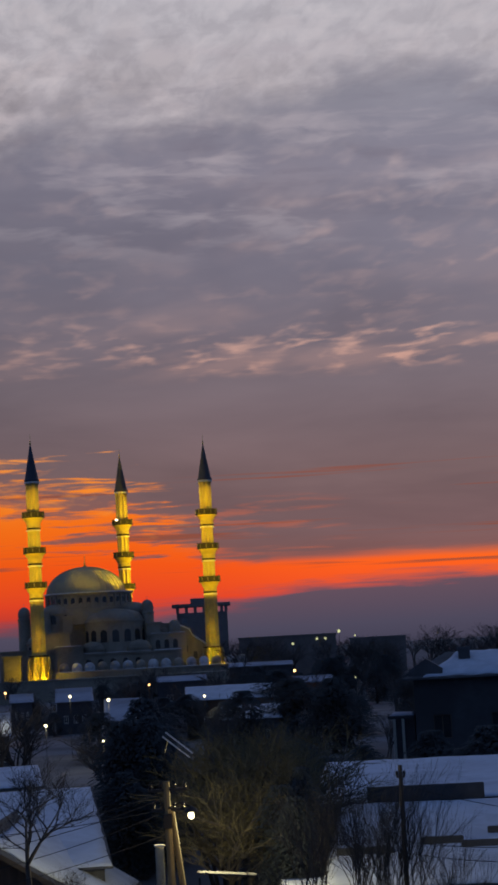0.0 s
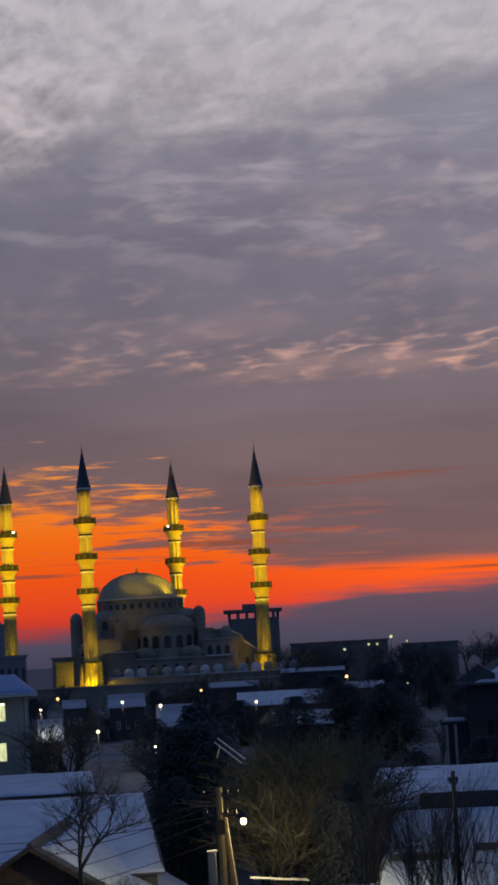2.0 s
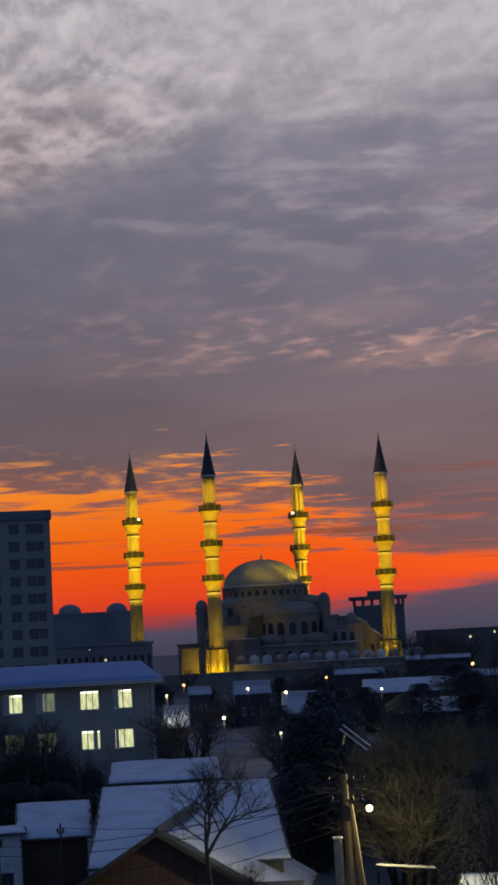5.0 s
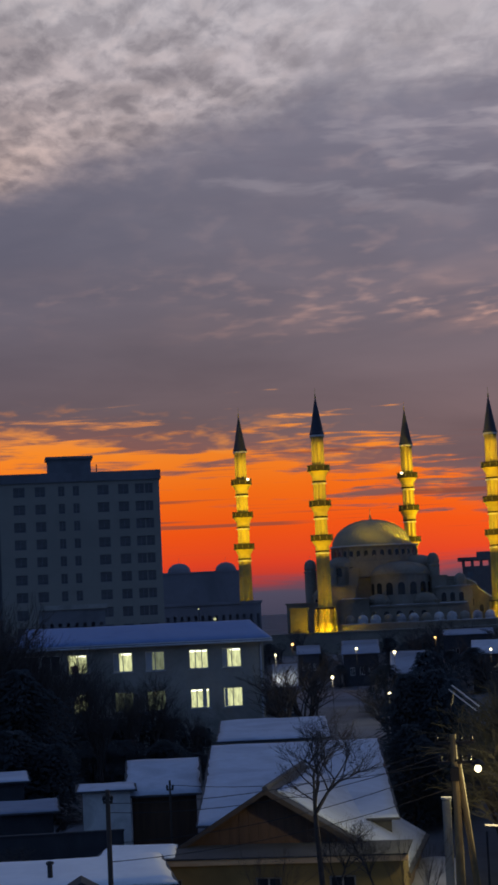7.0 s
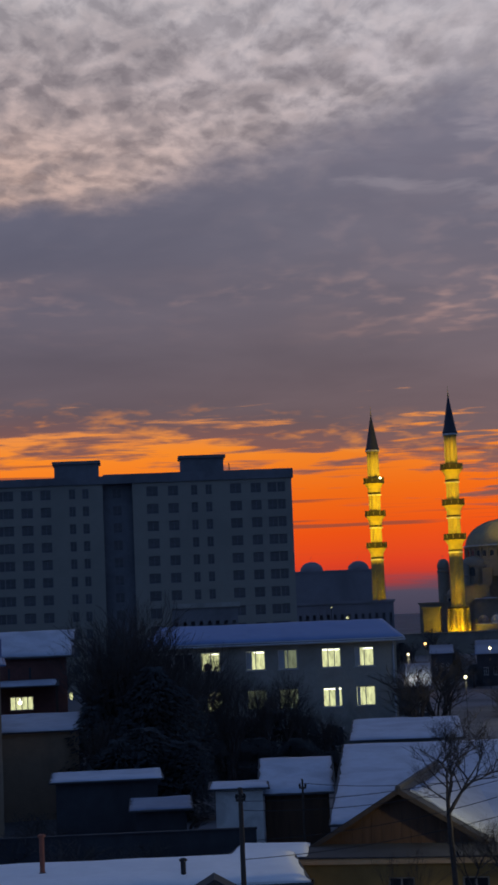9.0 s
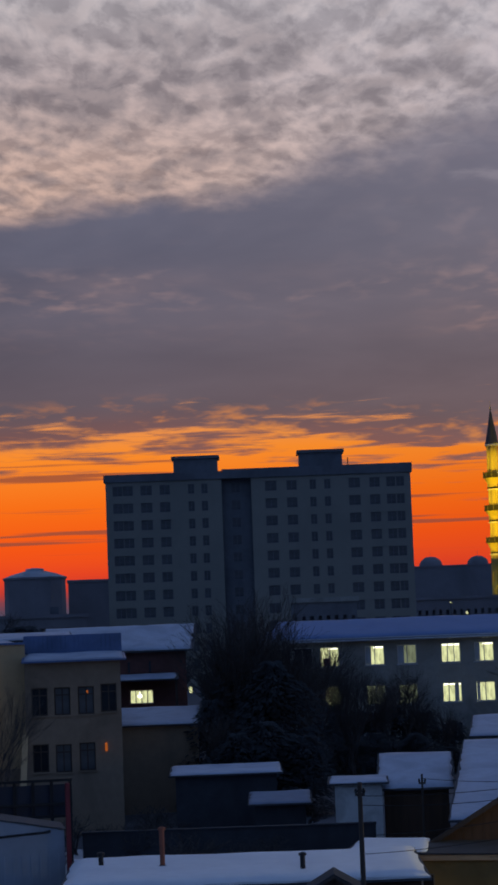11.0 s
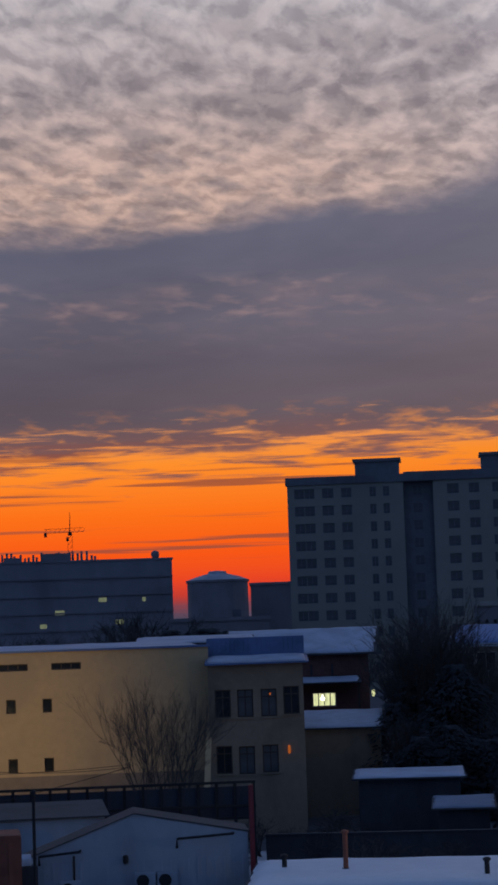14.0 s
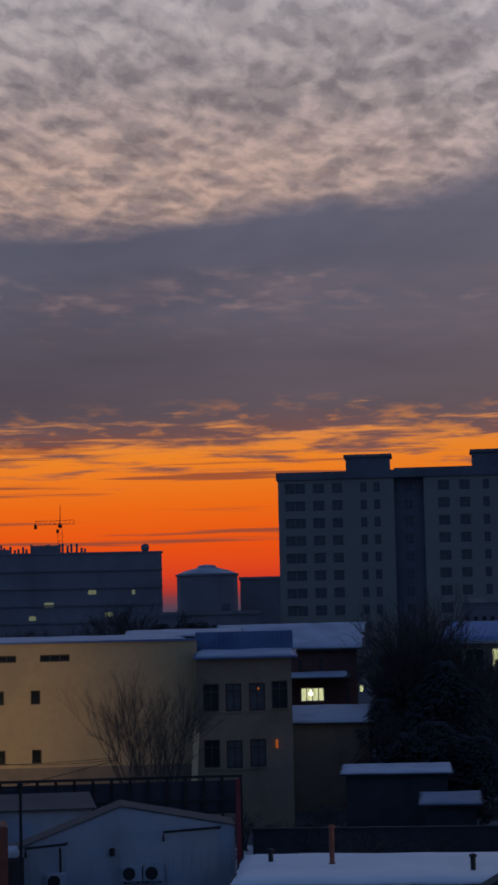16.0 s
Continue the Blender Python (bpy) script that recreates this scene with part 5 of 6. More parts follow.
for x, z, s in ((22, 20, 1.2), (9, 16.5, 1.4), (4, 12.5, 1.0), (27, 13.2, 1.2), (-16, 3.5, 1.8), (34.5, 19.8, 0.5)):
    part("lit_window", boxes((x - s, x + s, -0.05, 0.1, z, z + 1.3)), FAR_ROOM if s > 1.5 else ROOM_DIM, big)


def crane():
    ob = thing("tower_crane", -26.17, 712, label="tower crane with long jib against the sunset", category="crane")
    mast = bmesh.new()
    for x, y in ((-0.8, -0.8), (0.8, -0.8), (0.8, 0.8), (-0.8, 0.8)):
        tube([(x, y, 0), (x, y, 45)], 0.11, 4, mast)
    for i in range(23):
        z = i * 2.0
        for a, b in (((-0.8, -0.8), (0.8, -0.8)), ((0.8, -0.8), (0.8, 0.8))):
            tube([(a[0], a[1], z), (b[0], b[1], z + 2.0)], 0.07, 4, mast)
    part("mast", mast, IRON, ob)
    part("cab", boxes((-1.3, -0.4, -1.3, 0.2, 43.6, 45), (-0.7, 0.7, -0.7, 0.7, 45.6, 46.8)), IRON, ob)
    part("apex", tube([(0, 0, 46), (0.2, 0, 54)], 0.22, 5, taper=0.4), IRON, ob)
    jib = bmesh.new()
    for z in (46.6, 48.0):
        tube([(-9.0, 0, z), (5.0, 0, z + 0.3)], 0.10, 4, jib)
    for i in range(9):
        tube([(-9 + i * 1.7, 0, 46.6), (-8.2 + i * 1.7, 0, 48.2)], 0.07, 4, jib)
    part("jib", jib, IRON, ob)
    part("counterweight", boxes((-9.2, -8.2, -0.6, 0.6, 45.2, 46.8)), IRON, ob)


crane()
rd = thing("round_roofed_hall", -21.95, 450, label="hazy hall with a shallow domed roof on the skyline", category="building")
part("wall", lathe([(7.0, 0), (7.0, 21.6), (7.3, 21.7), (7.3, 22.2)], 12, (0, 7, 0)), FAR_WALL, rd)
part("roof", lathe([(7.2, 22.2), (5.0, 23.0), (2.2, 23.7), (2.0, 24.2), (0.3, 24.4)], 12, (0, 7, 0)), TIN, rd, "pale snow-dusted roof")
part("opening", boxes((3.2, 5.2, 0.6, 2.4, 13.5, 15.3)), DARK_PANEL, rd)
far_block("flat_block", -21.0, -19.5, 470, 21.0, 20, "plain hazy block beside the domed hall", FAR_WALL)
far_block("flat_block", -23.4, -20.5, 330, 12.6, 14, "low grey building behind the hall roofs", FAR_WALL, "building", 3, 8)
far_block("warehouse", -0.6, 2.2, 640, 13.6, 30, "long dark warehouse on the skyline", NIGHT_STONE)
far_block("warehouse", 2.6, 4.2, 700, 11.8, 30, "dark warehouse among far trees", NIGHT_STONE)

# ---------------------------------------------------------------- houses between the sheds and the mosque
rng = random.Random(11)
ROWS = [(-7.9, -7.3, 200, 4.2, 6.2), (-4.5, -3.6, 225, 4.2, 6.4), (-5.9, -4.9, 300, 4.8, 6.6), (-2.2, 0.4, 262, 5.0, 6.6), (-1.2, 0.45, 215, 4.0, 5.2),
        (-7.2, -6.6, 330, 4.4, 5.6), (-3.0, -1.6, 395, 5.4, 6.4), (0.9, 2.0, 360, 4.6, 5.6), (-0.9, 0.9, 470, 6.8, 7.6)]
for i, (b0, b1, d, z0, z1) in enumerate(ROWS):
    w = d * math.tan(radians((b1 - b0) / 2))
    shed_roof_house("house", b0, b1, d, d + 8 + 4 * rng.random(), z0, z1, "dim low house with a dim snowy roof among trees", (NIGHT_WALL, SLATE, NIGHT_WALL, BROWN)[i % 4], 40.3 + i * 2.7, category="house",
                    openings=((-w * 0.5, 1.6, w * 0.25, 1.2), (w * 0.05, 1.6, w * 0.25, 1.2), (w * 0.55, 1.6, w * 0.25, 1.2)), group="low houses before the mosque", snow=SNOW if i in (3, 4) else DIM_SNOW)
wall = thing("yard_wall", -14.6, 92, label="long dark brick yard wall", category="wall")
part("wall", boxes((-10, 3.5, 0, 0.3, 0, 2.2)), NIGHT_WALL, wall)
part("coping", boxes((-10.05, 3.55, -0.06, 0.36, 2.2, 2.28), bevel=0.02), NIGHT_WALL, wall)
for b, d, wd, dp, seed in ((-20.6, 78, 3.0, 1.6, 51), (-17.0, 84, 4.0, 2.2, 53), (-11.9, 82, 3.2, 3.4, 57), (-4.2, 84, 2.2, 5.0, 59), (-3.7, 73, 1.4, 3.0, 61), (1.4, 92, 3.0, 5.0, 63), (-9.4, 90, 2.6, 4, 65), (-15.8, 88, 4.5, 2.5, 67), (-18.8, 90, 4.0, 3.0, 69), (-13.6, 86, 3.0, 2.4, 71), (-17.6, 98, 3.5, 2.5, 73), (-19.9, 96, 2.5, 4.0, 75)):
    o = thing("snow_bank", b, d, 0.15, label="uneven bank of old snow on the yard", category="snow", group="snow banks")
    part("drift", snow_sheet([(-wd, -dp, 0), (wd, -dp, 0), (wd, dp, 0.3), (-wd, dp, 0.3)], 0.35, seed, 18, 12, 0.25, 1.4), OLD_SNOW, o)


# ---------------------------------------------------------------- trees
def branch(bm_big, bm_small, p, d, length, radius, depth, rng, droop=0.0, spread=0.6):
    pts = [p]
    q, v = p.copy(), d.copy()
    for _ in range(3):
        v = (v + Vector((rng.uniform(-1, 1), rng.uniform(-1, 1), rng.uniform(-0.5, 0.7) - droop)) * 0.16).normalized()
        q = q + v * (length / 3)
        pts.append(q.copy())
    tube(pts, radius, 5 if radius > 0.04 else 3, bm_big if depth > 1 else bm_small, 0.6)
    if depth == 0:
        return
    for _ in range(rng.randint(3, 4) if depth > 1 else 4):
        i = rng.choice((1, 2, 3, 3))
        side = Vector((rng.uniform(-1, 1), rng.uniform(-1, 1), rng.uniform(-0.25, 0.65) - droop))
        branch(bm_big, bm_small, pts[i], (v * (1 - spread * 0.4) + side * spread).normalized(), length * rng.uniform(0.58, 0.80), radius * 0.55, depth - 1, rng, droop, spread)


def bare_tree(name, height, seed, label, depth=4, spread=0.7, stems=1, bark=BARK, twigs=BARK, droop=0.0, trunk_r=None, bole=0.32, fine=1.0):
    """A leafless tree: trunk and limbs, and a crown of fine twigs."""
    rng = random.Random(seed)
    ob = new(name)
    tagged(ob, label, "tree")
    big, small = bmesh.new(), bmesh.new()
    r = trunk_r or height * 0.02
    for s in range(stems):
        lean = Vector((rng.uniform(-1, 1), rng.uniform(-1, 1), 0)) * (0.10 if stems == 1 else 0.42)
        d = (Vector((0, 0, 1)) + lean).normalized()
        base = Vector((rng.uniform(-0.3, 0.3), rng.uniform(-0.3, 0.3), -0.3)) * (0 if stems == 1 else 1)
        top = base + d * height * bole
        tube([base, (base + top) / 2, top], r, 7, big, 0.75)
        for _ in range(4 if stems == 1 else 3):
            side = Vector((rng.uniform(-1, 1), rng.uniform(-1, 1), rng.uniform(0.3, 1.0)))
            branch(big, small, top, (d * 0.8 + side * spread).normalized(), height * 0.26 * (0.72 if bole > 0.4 else 1.0), r * 0.62 * fine, depth - 1, rng, droop, spread)
    part("trunk", big, bark, ob)
    part("crown", small, twigs, ob)
    return ob


def conifer(name, height, width, seed, label):
    """A dark evergreen with an uneven crown: a trunk and many drooping sprays."""
    rng = random.Random(seed)
    ob = new(name)
    tagged(ob, label, "tree")
    part("trunk", lathe([(height * 0.02, -0.2), (height * 0.015, height * 0.5), (0.03, height * 0.98)], 7), BARK, ob)
    bm = bmesh.new()
    n = 5000
    bumps = [rng.uniform(0, 6.283) for _ in range(6)]
    for i in range(n):
        u = i / n
        z = height * (0.05 + 0.93 * u)
        a = rng.uniform(0, 6.283)
        lobes = 1 + 0.22 * math.sin(2 * a + bumps[0] + 5 * u) + 0.18 * math.sin(3 * a + bumps[1] - 9 * u) + 0.12 * math.sin(17 * u + bumps[2])
        reach = width * (0.25 + 0.75 * math.sin(math.pi * min(1.0, 0.18 + 0.82 * u) ** 0.9)) * lobes * rng.uniform(0.35, 1.15) + 0.15
        d = Vector((math.cos(a), math.sin(a), 0))
        s = Vector((-d.y, d.x, 0))
        l = rng.uniform(0.5, 1.0) * height * 0.030
        tip = d * reach + Vector((0, 0, z - l * rng.uniform(0.2, 0.7)))
        root = d * max(reach - l * 1.6, 0.05) + Vector((0, 0, z + l * 0.2))
        w = l * rng.uniform(0.25, 0.5)
        mid = (tip + root) / 2
        v = [bm.verts.new(q) for q in (root, mid + s * w, tip, mid - s * w, mid + Vector((0, 0, l * 0.22)))]
        for x, y, z2 in ((0, 1, 4), (1, 2, 4), (2, 3, 4), (3, 0, 4)):
            bm.faces.new((v[x], v[y], v[z2]))
    part("crown", bm, NEEDLES, ob)
    return ob


def plant(ob, b, d, scale=1.0, turn=0.0, z=0.0, wide=1.0):
    ob.matrix_basis = Matrix.Translation(spot(b, d, z)) @ Matrix.Rotation(radians(turn), 4, "Z") @ Matrix.Diagonal((scale * wide, scale * wide, scale, 1))
    return ob


def more(src, b, d, scale=1.0, turn=0.0, z=0.0, wide=1.0):
    o = copy_thing(src, Matrix())
    return plant(o, b, d, scale, turn, z, wide)


# the bare tree before the gabled house, and its small neighbours
plant(bare_tree("bare_tree", 7.6, 3, "bare apple tree standing before the gabled house", 6, 0.85, 1, trunk_r=0.12, bole=0.62, fine=0.9), -6.72, 71, 1.0, 20)
plant(bare_tree("bare_tree", 5.6, 8, "small bare fruit tree beside the snowy roof", 6, 0.75, 2, trunk_r=0.06, bole=0.5, fine=0.9), -5.2, 70, 1.0, 60)
# spreading shrub before the ochre hall
plant(bare_tree("bare_shrub", 8.0, 22, "bare many-stemmed tree spreading before the ochre hall", 5, 0.5, 6, trunk_r=0.07, fine=0.8), -23.75, 97, 1.25, 0, 0, 0.85)
# willow lit by the street lamp
willow = plant(bare_tree("willow", 9.5, 31, "tangled bare willow lit by the street lamp", 5, 0.8, 4, BARK, TWIGS, 0.10, 0.16), -0.5, 86, 0.9, 0)
more(willow, 0.6, 92, 0.85, 130)
more(willow, -1.5, 96, 0.75, 210)
more(willow, 0.0, 104, 0.9, 300)
for b, d, s, t in ((-1.0, 84, 0.8, 45), (0.2, 83, 0.7, 95), (-0.2, 90, 1.0, 160), (-0.9, 92, 0.95, 20), (0.4, 98, 0.95, 75)):
    more(willow, b, d, s, t)
# saplings before the workshop
sap = plant(bare_tree("sapling", 6.5, 41, "thin bare sapling standing before the snowy roofs", 4, 0.26, 3, trunk_r=0.035, fine=0.8), 2.0, 71, 1.3, 0)
for b, d, s, t in ((1.6, 71, 1.05, 15), (2.3, 70, 1.0, 200), (2.6, 71.5, 1.12, 40), (3.0, 70, 0.95, 100), (3.5, 70.5, 1.1, 170), (3.9, 71, 1.0, 270), (4.2, 70, 0.95, 230), (1.3, 70.5, 0.9, 290), (4.7, 70.5, 0.8, 130), (5.3, 71, 0.7, 330), (-8.6, 71, 0.55, 70), (-4.3, 70.5, 0.62, 20)):
    more(sap, b, d, s * 1.16, t)
# evergreens: the dark masses beside the lit building and below the pole
spruce = plant(conifer("juniper", 11.5, 3.0, 51, "dense dark evergreen between the houses"), -15.9, 128, 0.86, 0, 0, 1.1)
for b, d, s, wd in ((-15.2, 124, 0.80, 1.1), (-16.5, 133, 0.84, 1.1), (-14.7, 132, 0.74, 1.2), (-17.0, 124, 0.60, 1.3), (-15.5, 118, 0.5, 1.8), (-16.3, 117, 0.45, 1.8), (-14.4, 118, 0.42, 1.8), (0.75, 80, 0.52, 0.8), (0.35, 82, 0.55, 0.9), (0.95, 84, 0.60, 0.7), (-0.2, 88, 0.5, 0.9), (-3.3, 110, 0.74, 1.0), (-4.15, 110, 0.72, 0.9), (4.8, 122, 0.55, 1.5), (-3.75, 112, 0.72, 1.2), (-4.1, 106, 0.5, 1.3), (-2.95, 118, 0.66, 1.25), (-3.5, 122, 0.8, 1.1),
                    (-13.6, 150, 0.44, 2.0), (-12.7, 152, 0.38, 2.2), (-11.8, 151, 0.42, 2.0), (-10.9, 153, 0.36, 2.2), (-10.1, 152, 0.30, 2.0), (-12.3, 140, 0.30, 2.4), (-11.2, 142, 0.28, 2.4), (-13.2, 138, 0.32, 2.2), (-10.2, 140, 0.2, 2.6), (6.4, 118, 0.58, 1.7), (5.4, 120, 0.46, 1.7), (7.3, 117, 0.55, 1.5),
                    (0.9, 128, 0.5, 1.6), (1.8, 124, 0.42, 1.6), (2.8, 130, 0.45, 1.6)):
    more(spruce, b, d, s, rng.uniform(0, 360), 0, wd)
big = plant(bare_tree("poplar", 13.0, 61, "tall bare poplar beside the lit building", 5, 0.5, 2, trunk_r=0.16), -15.9, 130, 1.08, 0)
for b, d, s, t in ((-16.3, 127, 1.0, 200), (-15.4, 129, 0.98, 110), (-16.7, 128, 0.9, 20), (-14.9, 128, 0.88, 280), (-14.4, 126, 0.8, 330), (-16.4, 138, 0.85, 70), (-13.4, 150, 0.72, 140), (-12.3, 150, 0.6, 200), (-11.4, 150, 0.62, 260), (-13.0, 132, 0.5, 20), (-16.9, 118, 0.5, 310), (-13.9, 142, 0.8, 33), (-12.8, 144, 0.62, 88), (-12.0, 143, 0.55, 123), (-11.0, 145, 0.5, 171), (-10.3, 146, 0.4, 221), (-15.3, 140, 0.9, 300), (-13.2, 155, 0.65, 60), (-11.8, 154, 0.55, 10)):
    more(big, b, d, s, t)
# belts of bare trees farther off
mid = plant(bare_tree("garden_tree", 9.0, 71, "bare garden tree among the low houses", 4, 0.75, 2, BARK, BARK, 0.0, 0.16), -7.6, 190, 0.8)
for i in range(70):
    d = 140 + 330 * rng.random() ** 1.2
    b = rng.uniform(-8.0, 7.6)
    if b > 3.3 and d < 150 or abs(b + 6.35) < 0.5 and d > 300:
        continue
    more(mid, b, d, rng.uniform(0.55, 0.95) * (1 + d / 1500), rng.uniform(0, 360), 0, rng.uniform(1.0, 1.4))
for i in range(46):
    b, d = rng.uniform(-1.0, 8.5), rng.uniform(480, 760)
    more(mid, b, d, rng.uniform(1.2, 2.0), rng.uniform(0, 360), 0, 1.35)
for i in range(40):
    b, d = rng.uniform(-1.2, 7.5), rng.uniform(180, 520)
    more(spruce, b, d, rng.uniform(0.4, 0.75), rng.uniform(0, 360), 0, 1.8)
for i in range(16):
    more(mid, rng.uniform(-31, -21), rng.uniform(240, 420), rng.uniform(1.0, 1.5), rng.uniform(0, 360), 0, 1.3)
for b, d, sc, t in ((-24.6, 300, 1.75, 10), (-23.9, 310, 1.95, 80), (-23.2, 305, 1.8, 160), (-22.6, 320, 1.6, 230), (-25.4, 320, 1.5, 300), (-24.2, 330, 1.9, 50), (-17.6, 230, 1.2, 20), (-20.3, 240, 1.1, 60)):
    more(mid, b, d, sc, t, 0, 1.2)
for i in range(10):
    more(spruce, rng.uniform(-25, -21.5), rng.uniform(200, 330), rng.uniform(0.7, 1.1), rng.uniform(0, 360), 0, 1.6)
for i in range(16):
    more(mid, rng.uniform(-21.5, -14), rng.uniform(84, 104), rng.uniform(0.22, 0.4), rng.uniform(0, 360), 0, 1.6)
for i in range(26):
    more(spruce, rng.uniform(-8.6, -0.8), rng.uniform(180, 460), rng.uniform(0.3, 0.55), rng.uniform(0, 360), 0, 2.0)


# ---------------------------------------------------------------- street lamps
def street_lamp(b, d, z, warm=False, watts=60, r=0.30, label="street lamp with a glowing globe on a tall post"):
    ob = thing("street_lamp", b, d, label=label, category="street lamp", group="street lamps")
    part("post", tube([(0, r + 0.08, 0), (0, r + 0.08, z + r), (0, 0, z + r * 1.5)], 0.03, 6), RUBBER, ob)
    part("hood", lathe([(r * 0.5, z + r * 0.9), (r * 0.45, z + r * 1.1), (r * 0.2, z + r * 1.3), (0.03, z + r * 1.7)], 12), IRON, ob)
    part("globe", lathe([(r * math.sin(math.pi * i / 8), z - r * math.cos(math.pi * i / 8)) for i in range(9)], 12), BULB_WARM if warm else BULB_WHITE, ob, "glowing lamp glass", smooth=True)
    lamp("POINT", ob.matrix_basis @ Vector((0, -r * 1.6, z - 0.2)), (1.0, 0.55, 0.2) if warm else (1.0, 0.88, 0.6), watts, r)


def at_height(elevation, z):
    """How far off a lamp of height z stands when it is seen that many degrees below eye level."""
    return (EYE - z) / math.tan(radians(elevation))


for b, e, z, warm, watts, r in ((-4.426, 1.375, 7.0, False, 900, 0.42), (-5.517, 1.218, 7.0, False, 600, 0.40), (-6.244, 2.011, 6.5, False, 500, 0.32), (-3.242, 1.005, 6.5, True, 500, 0.40),
                                (-1.671, 1.412, 6.6, False, 500, 0.36), (0.964, 0.826, 7.0, True, 1200, 0.62), (-4.625, 2.535, 6.0, False, 300, 0.20), (-7.35, 1.02, 7.0, True, 700, 0.45), (-7.85, 1.30, 7.4, False, 1500, 0.26)):
    street_lamp(b, at_height(e, z), z, warm, watts * 0.35, r * 0.40)
for b, d, z, r in ((2.3, 600, 14.5, 0.5), (0.95, 520, 11.5, 0.35), (1.65, 640, 12.6, 0.4), (1.9, 640, 12.6, 0.4), (2.05, 300, 6.2, 0.12), (2.7, 300, 6.2, 0.12), (2.75, 640, 13.0, 0.3), (-10.7, 424, 9.8, 0.2), (-10.2, 424, 9.6, 0.2), (-9.55, 424, 10.6, 0.3), (-10.0, 424, 12.9, 0.15), (-9.2, 424, 10.0, 0.18)):
    ob = thing("far_lamp", b, d, label="small white lamp far off among the trees", category="street lamp", group="far lamps")
    part("post", boxes((-0.06, 0.06, r + 0.02, r + 0.14, 0, z)), IRON, ob)
    part("globe", lathe([(r * math.sin(math.pi * i / 6), z - r * math.cos(math.pi * i / 6)) for i in range(7)], 8), ROOM, ob)


# ---------------------------------------------------------------- the pole with the lit lamp and tube lamp
def lamp_pole():
    ob = thing("utility_pole", -2.86, 72, label="braced concrete utility pole lit warm by its lamp", category="utility pole")
    part("shaft", tube([(0, 0, 0), (0, 0, 4), (-0.04, 0, 7.25)], 0.16, 8, taper=0.75), CONCRETE, ob)
    part("brace", tube([(0.75, 0.1, 0), (0.12, 0.1, 6.2)], 0.13, 8, taper=0.8), CONCRETE, ob)
    part("brace", tube([(-0.1, 0.35, 0), (-0.03, 0.1, 5.2)], 0.12, 8, taper=0.8), CONCRETE, ob)
    for z, w in ((6.9, 0.7), (6.2, 0.6)):
        arm = part("crossarm", boxes((-w, w, -0.06, 0.06, z, z + 0.1)), IRON, ob)
        for x in (-w + 0.08, -w * 0.35, w * 0.35, w - 0.08):
            part("insulator", lathe([(0.03, z + 0.1), (0.07, z + 0.16), (0.04, z + 0.2), (0.07, z + 0.25), (0.03, z + 0.32)], 8, (x, 0, 0)), IRON, arm)
    part("lamp_arm", tube([(0.0, -0.1, 6.3), (0.4, -0.3, 6.5), (0.78, -0.3, 6.35)], 0.035, 6), IRON, ob)
    part("hood", lathe([(0.26, 6.16), (0.2, 6.26), (0.06, 6.36)], 12, (0.80, -0.3, 0)), IRON, ob)
    part("bulb", lathe([(0.12 * math.sin(math.pi * i / 8), 6.03 - 0.14 * math.cos(math.pi * i / 8)) for i in range(9)], 12, (0.80, -0.3, 0)), BULB_WHITE, ob, "bright lamp glass", smooth=True)
    # twin tube lamp on its long arm
    part("tube_arm", tube([(-0.04, 0.1, 6.8), (-0.04, 0.1, 8.3), (0.1, -0.2, 8.8), (0.45, -0.3, 8.7)], 0.03, 6), IRON, ob)
    for dx, dz in ((0.0, 0.0), (-0.12, -0.14)):
        # white puts the highlights along the housing into its colour
        f = part("tube_lamp", boxes((-0.62, 0.62, -0.05, 0.05, -0.026, 0.026), bevel=0.008), WHITE, ob, "long tube-lamp housing, white for its highlight")
        f.matrix_basis = Matrix.Translation((0.5 + dx, -0.35, 8.62 + dz)) @ Matrix.Rotation(radians(40), 4, "Y")
    part("junction_box", boxes((-0.2, 0.12, -0.3, -0.12, 5.6, 6.1), bevel=0.02), IRON, ob)
    lamp("POINT", ob.matrix_basis @ Vector((1.6, 1.8, 5.6)), (1.0, 0.84, 0.42), 1250, 0.2)
    lamp("POINT", ob.matrix_basis @ Vector((1.5, -1.2, 5.4)), (1.0, 0.70, 0.30), 70, 0.2)
    return ob


lamp_pole()
o = thing("awning", -1.95, 70, label="dark sagging awning with a shiny rim below the lamp", category="awning")
part("cloth", slab([(-0.2, 0, 4.15), (1.9, 0, 3.95), (1.9, 3, 3.7), (-0.2, 3, 3.9)], 0.04), SLATE, o)
part("rim", tube([(-0.25, -0.03, 4.2), (0.8, -0.05, 4.02), (1.95, -0.03, 3.98)], 0.010, 6), IRON, o, "shiny rim catching the lamp light")
for x in (-0.15, 1.85):
    part("post", tube([(x, 0.05, 0), (x, 0.05, 4.0)], 0.04, 6), IRON, o)


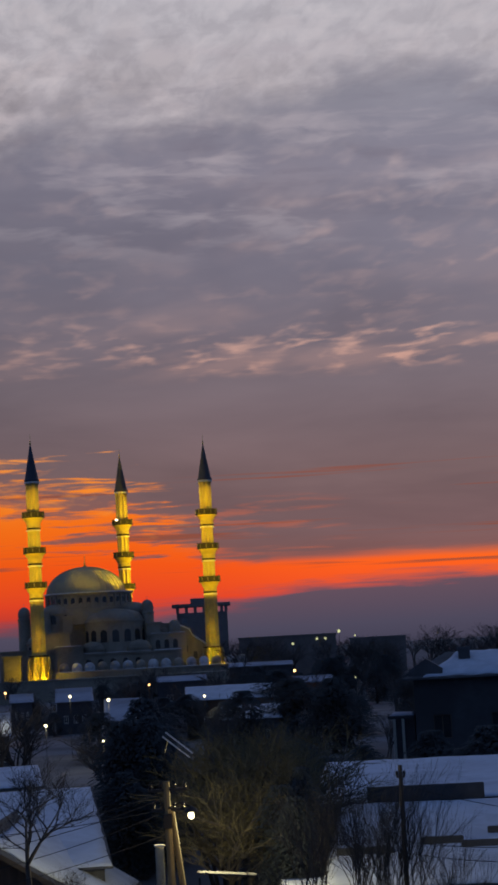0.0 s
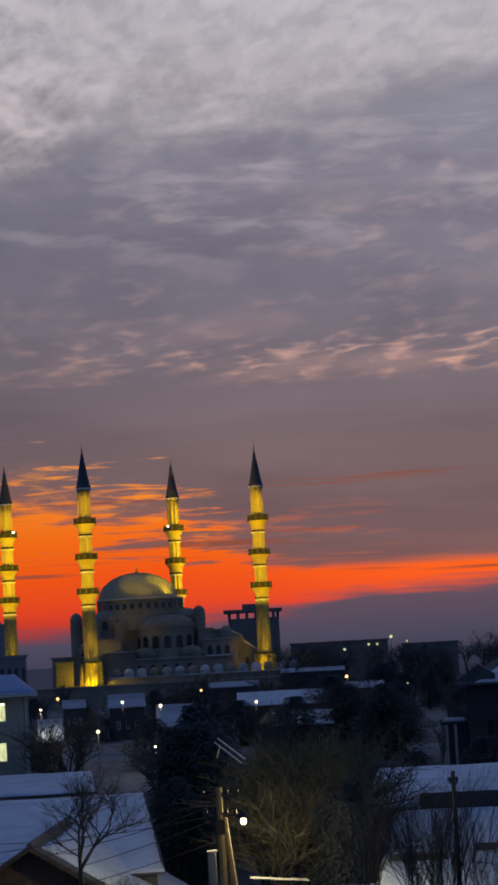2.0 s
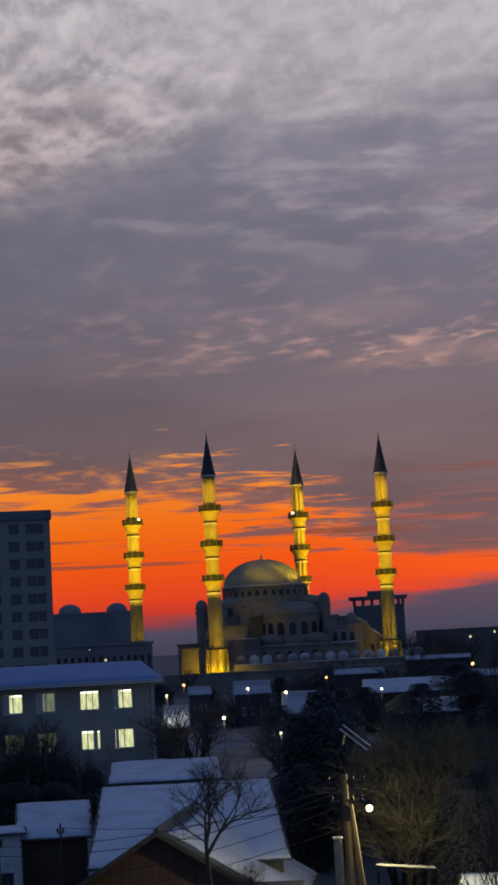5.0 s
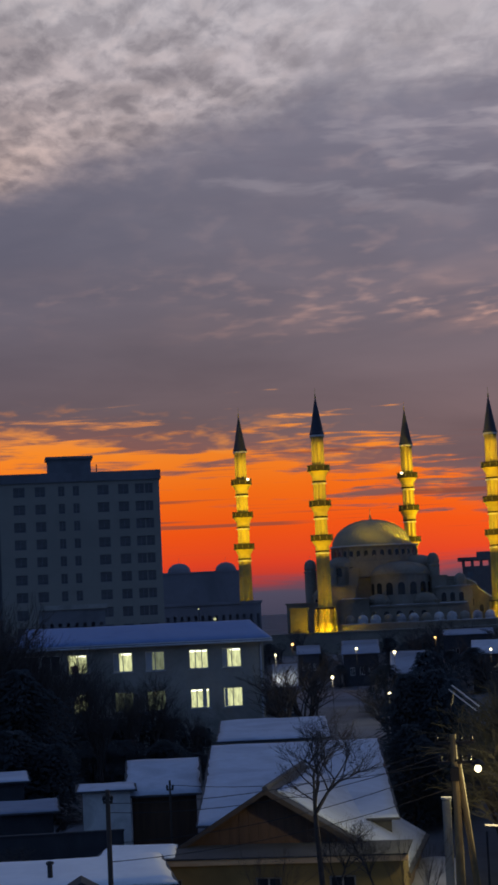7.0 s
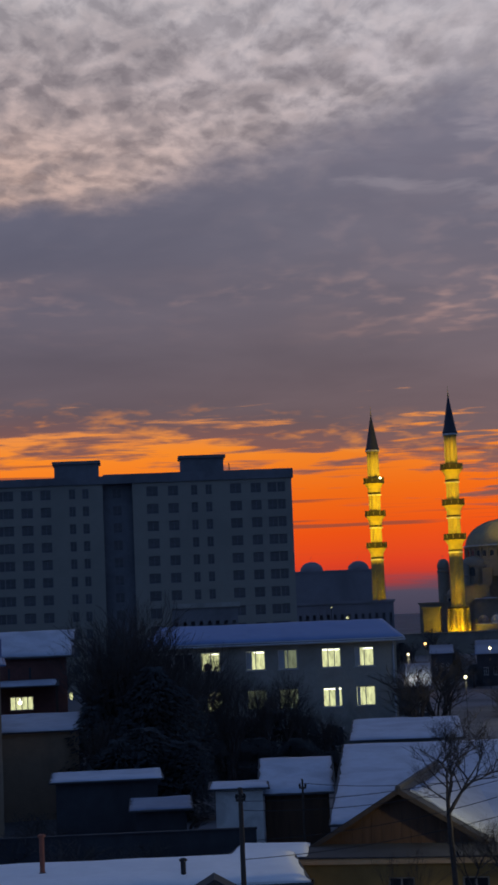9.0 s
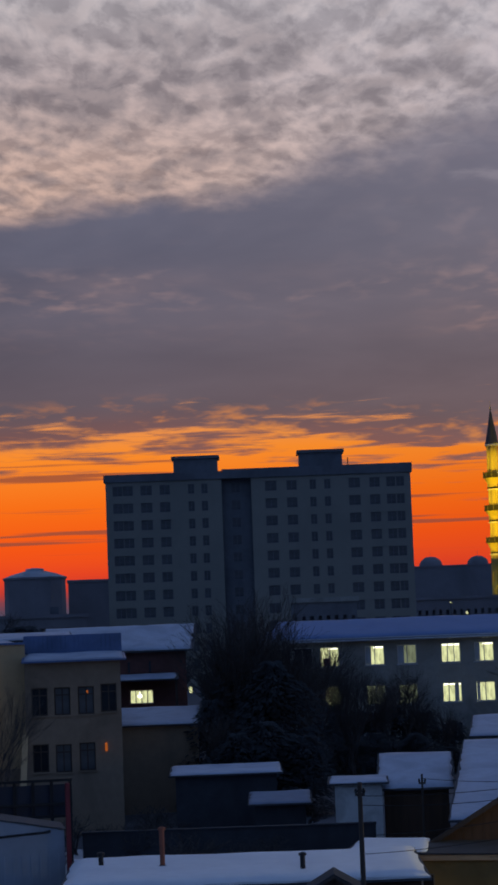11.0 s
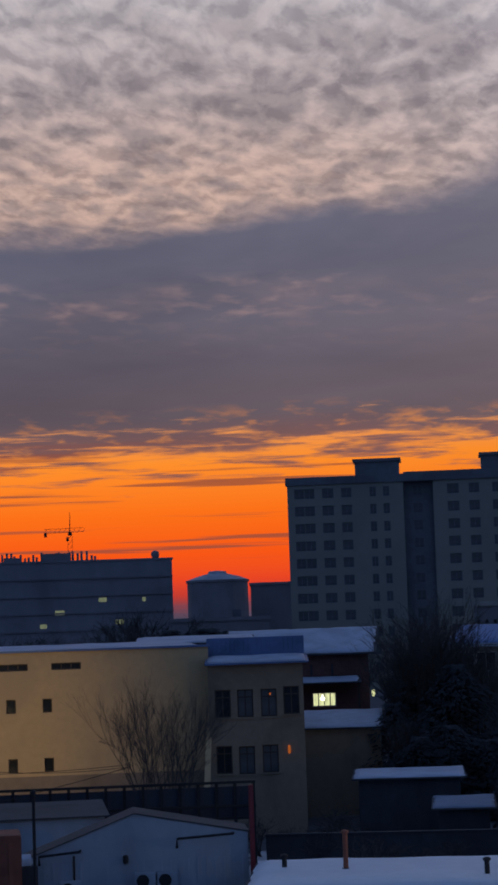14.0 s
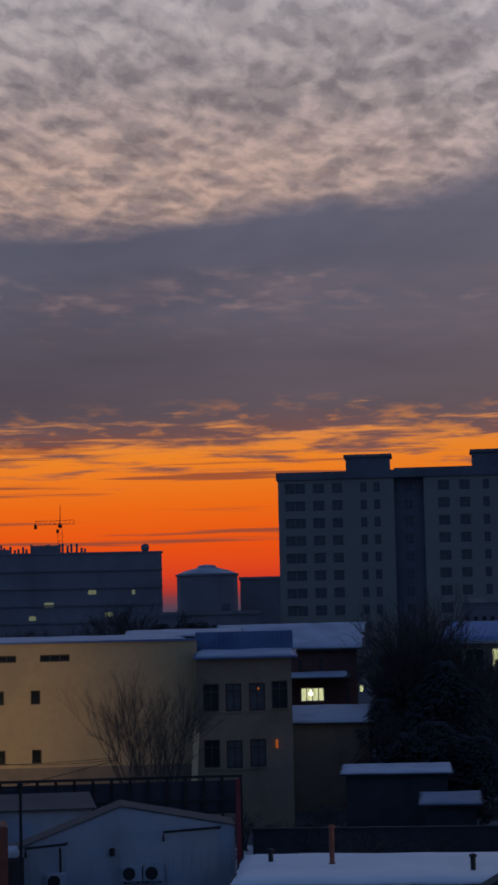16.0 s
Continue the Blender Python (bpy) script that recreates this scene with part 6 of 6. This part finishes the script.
def wooden_pole(b, d, h, label="weathered timber pole carrying thin wires", lean=0.0, r=0.10):
    ob = thing("wire_pole", b, d, label=label, category="utility pole", group="wire poles")
    part("shaft", tube([(0, 0, 0), (lean, 0, h)], r, 8, taper=0.75), WOOD, ob)
    part("crossarm", boxes((lean - 0.16, lean + 0.16, -0.05, 0.05, h - 0.45, h - 0.37)), WOOD, ob)
    for x in (-0.13, 0.13):
        part("insulator", lathe([(0.03, h - 0.37), (0.06, h - 0.3), (0.03, h - 0.2)], 8, (lean + x, 0, 0)), IRON, ob)
    return ob


wooden_pole(-12.84, 66, 6.35)
wooden_pole(3.82, 72, 7.4)
o = thing("steel_post", -27.4, 68, label="thin dark steel post before the workshop", category="post")
part("shaft", tube([(0, 0, 0), (0, 0, 6.55)], 0.055, 8), IRON, o)
part("cap", lathe([(0.09, 6.5), (0.09, 6.6), (0.03, 6.66)], 8), IRON, o)
wooden_pole(-11.05, 92, 4.4, r=0.06)


def cable(a, b, sag, r=0.016, name="overhead_cable"):
    pts = [a.lerp(b, i / 16) - Vector((0, 0, sag * 4 * (i / 16) * (1 - i / 16))) for i in range(17)]
    ob = part(name, tube(pts, r, 4), RUBBER)
    return tagged(ob, "thin black overhead cable sagging between poles", "cable", "overhead cables")


for k_, (b0, d0, z0, b1, d1, z1, sag) in enumerate((
        (-12.84, 66, 5.9, -2.9, 72, 6.9, 0.5), (-12.84, 66, 5.6, -2.9, 72, 6.7, 0.6), (-12.84, 66, 4.6, -2.9, 72, 6.2, 0.5), (-11.05, 92, 4.2, -2.9, 72, 6.3, 0.4), (-12.84, 66, 4.0, -2.9, 72, 5.4, 0.4),
        (-2.9, 72, 6.9, 3.82, 72, 6.7, 0.5), (-2.9, 72, 6.3, 3.82, 72, 4.9, 0.6), (3.82, 72, 6.7, 9.5, 70, 5.4, 0.2), (3.82, 72, 4.7, 9.5, 70, 4.8, 0.3), (3.82, 72, 4.3, 9.5, 70, 4.2, 0.3),
        (-30, 92, 5.6, -24.6, 94, 5.6, 0.12), (-30, 92, 6.0, -24.6, 94, 5.5, 0.3), (-30, 88, 4.2, -24.6, 94, 5.5, 0.1), (-27.4, 68, 6.4, -33, 66, 6.7, 0.2))):
    cable(spot(b0, d0, z0), spot(b1, d1, z1), sag)
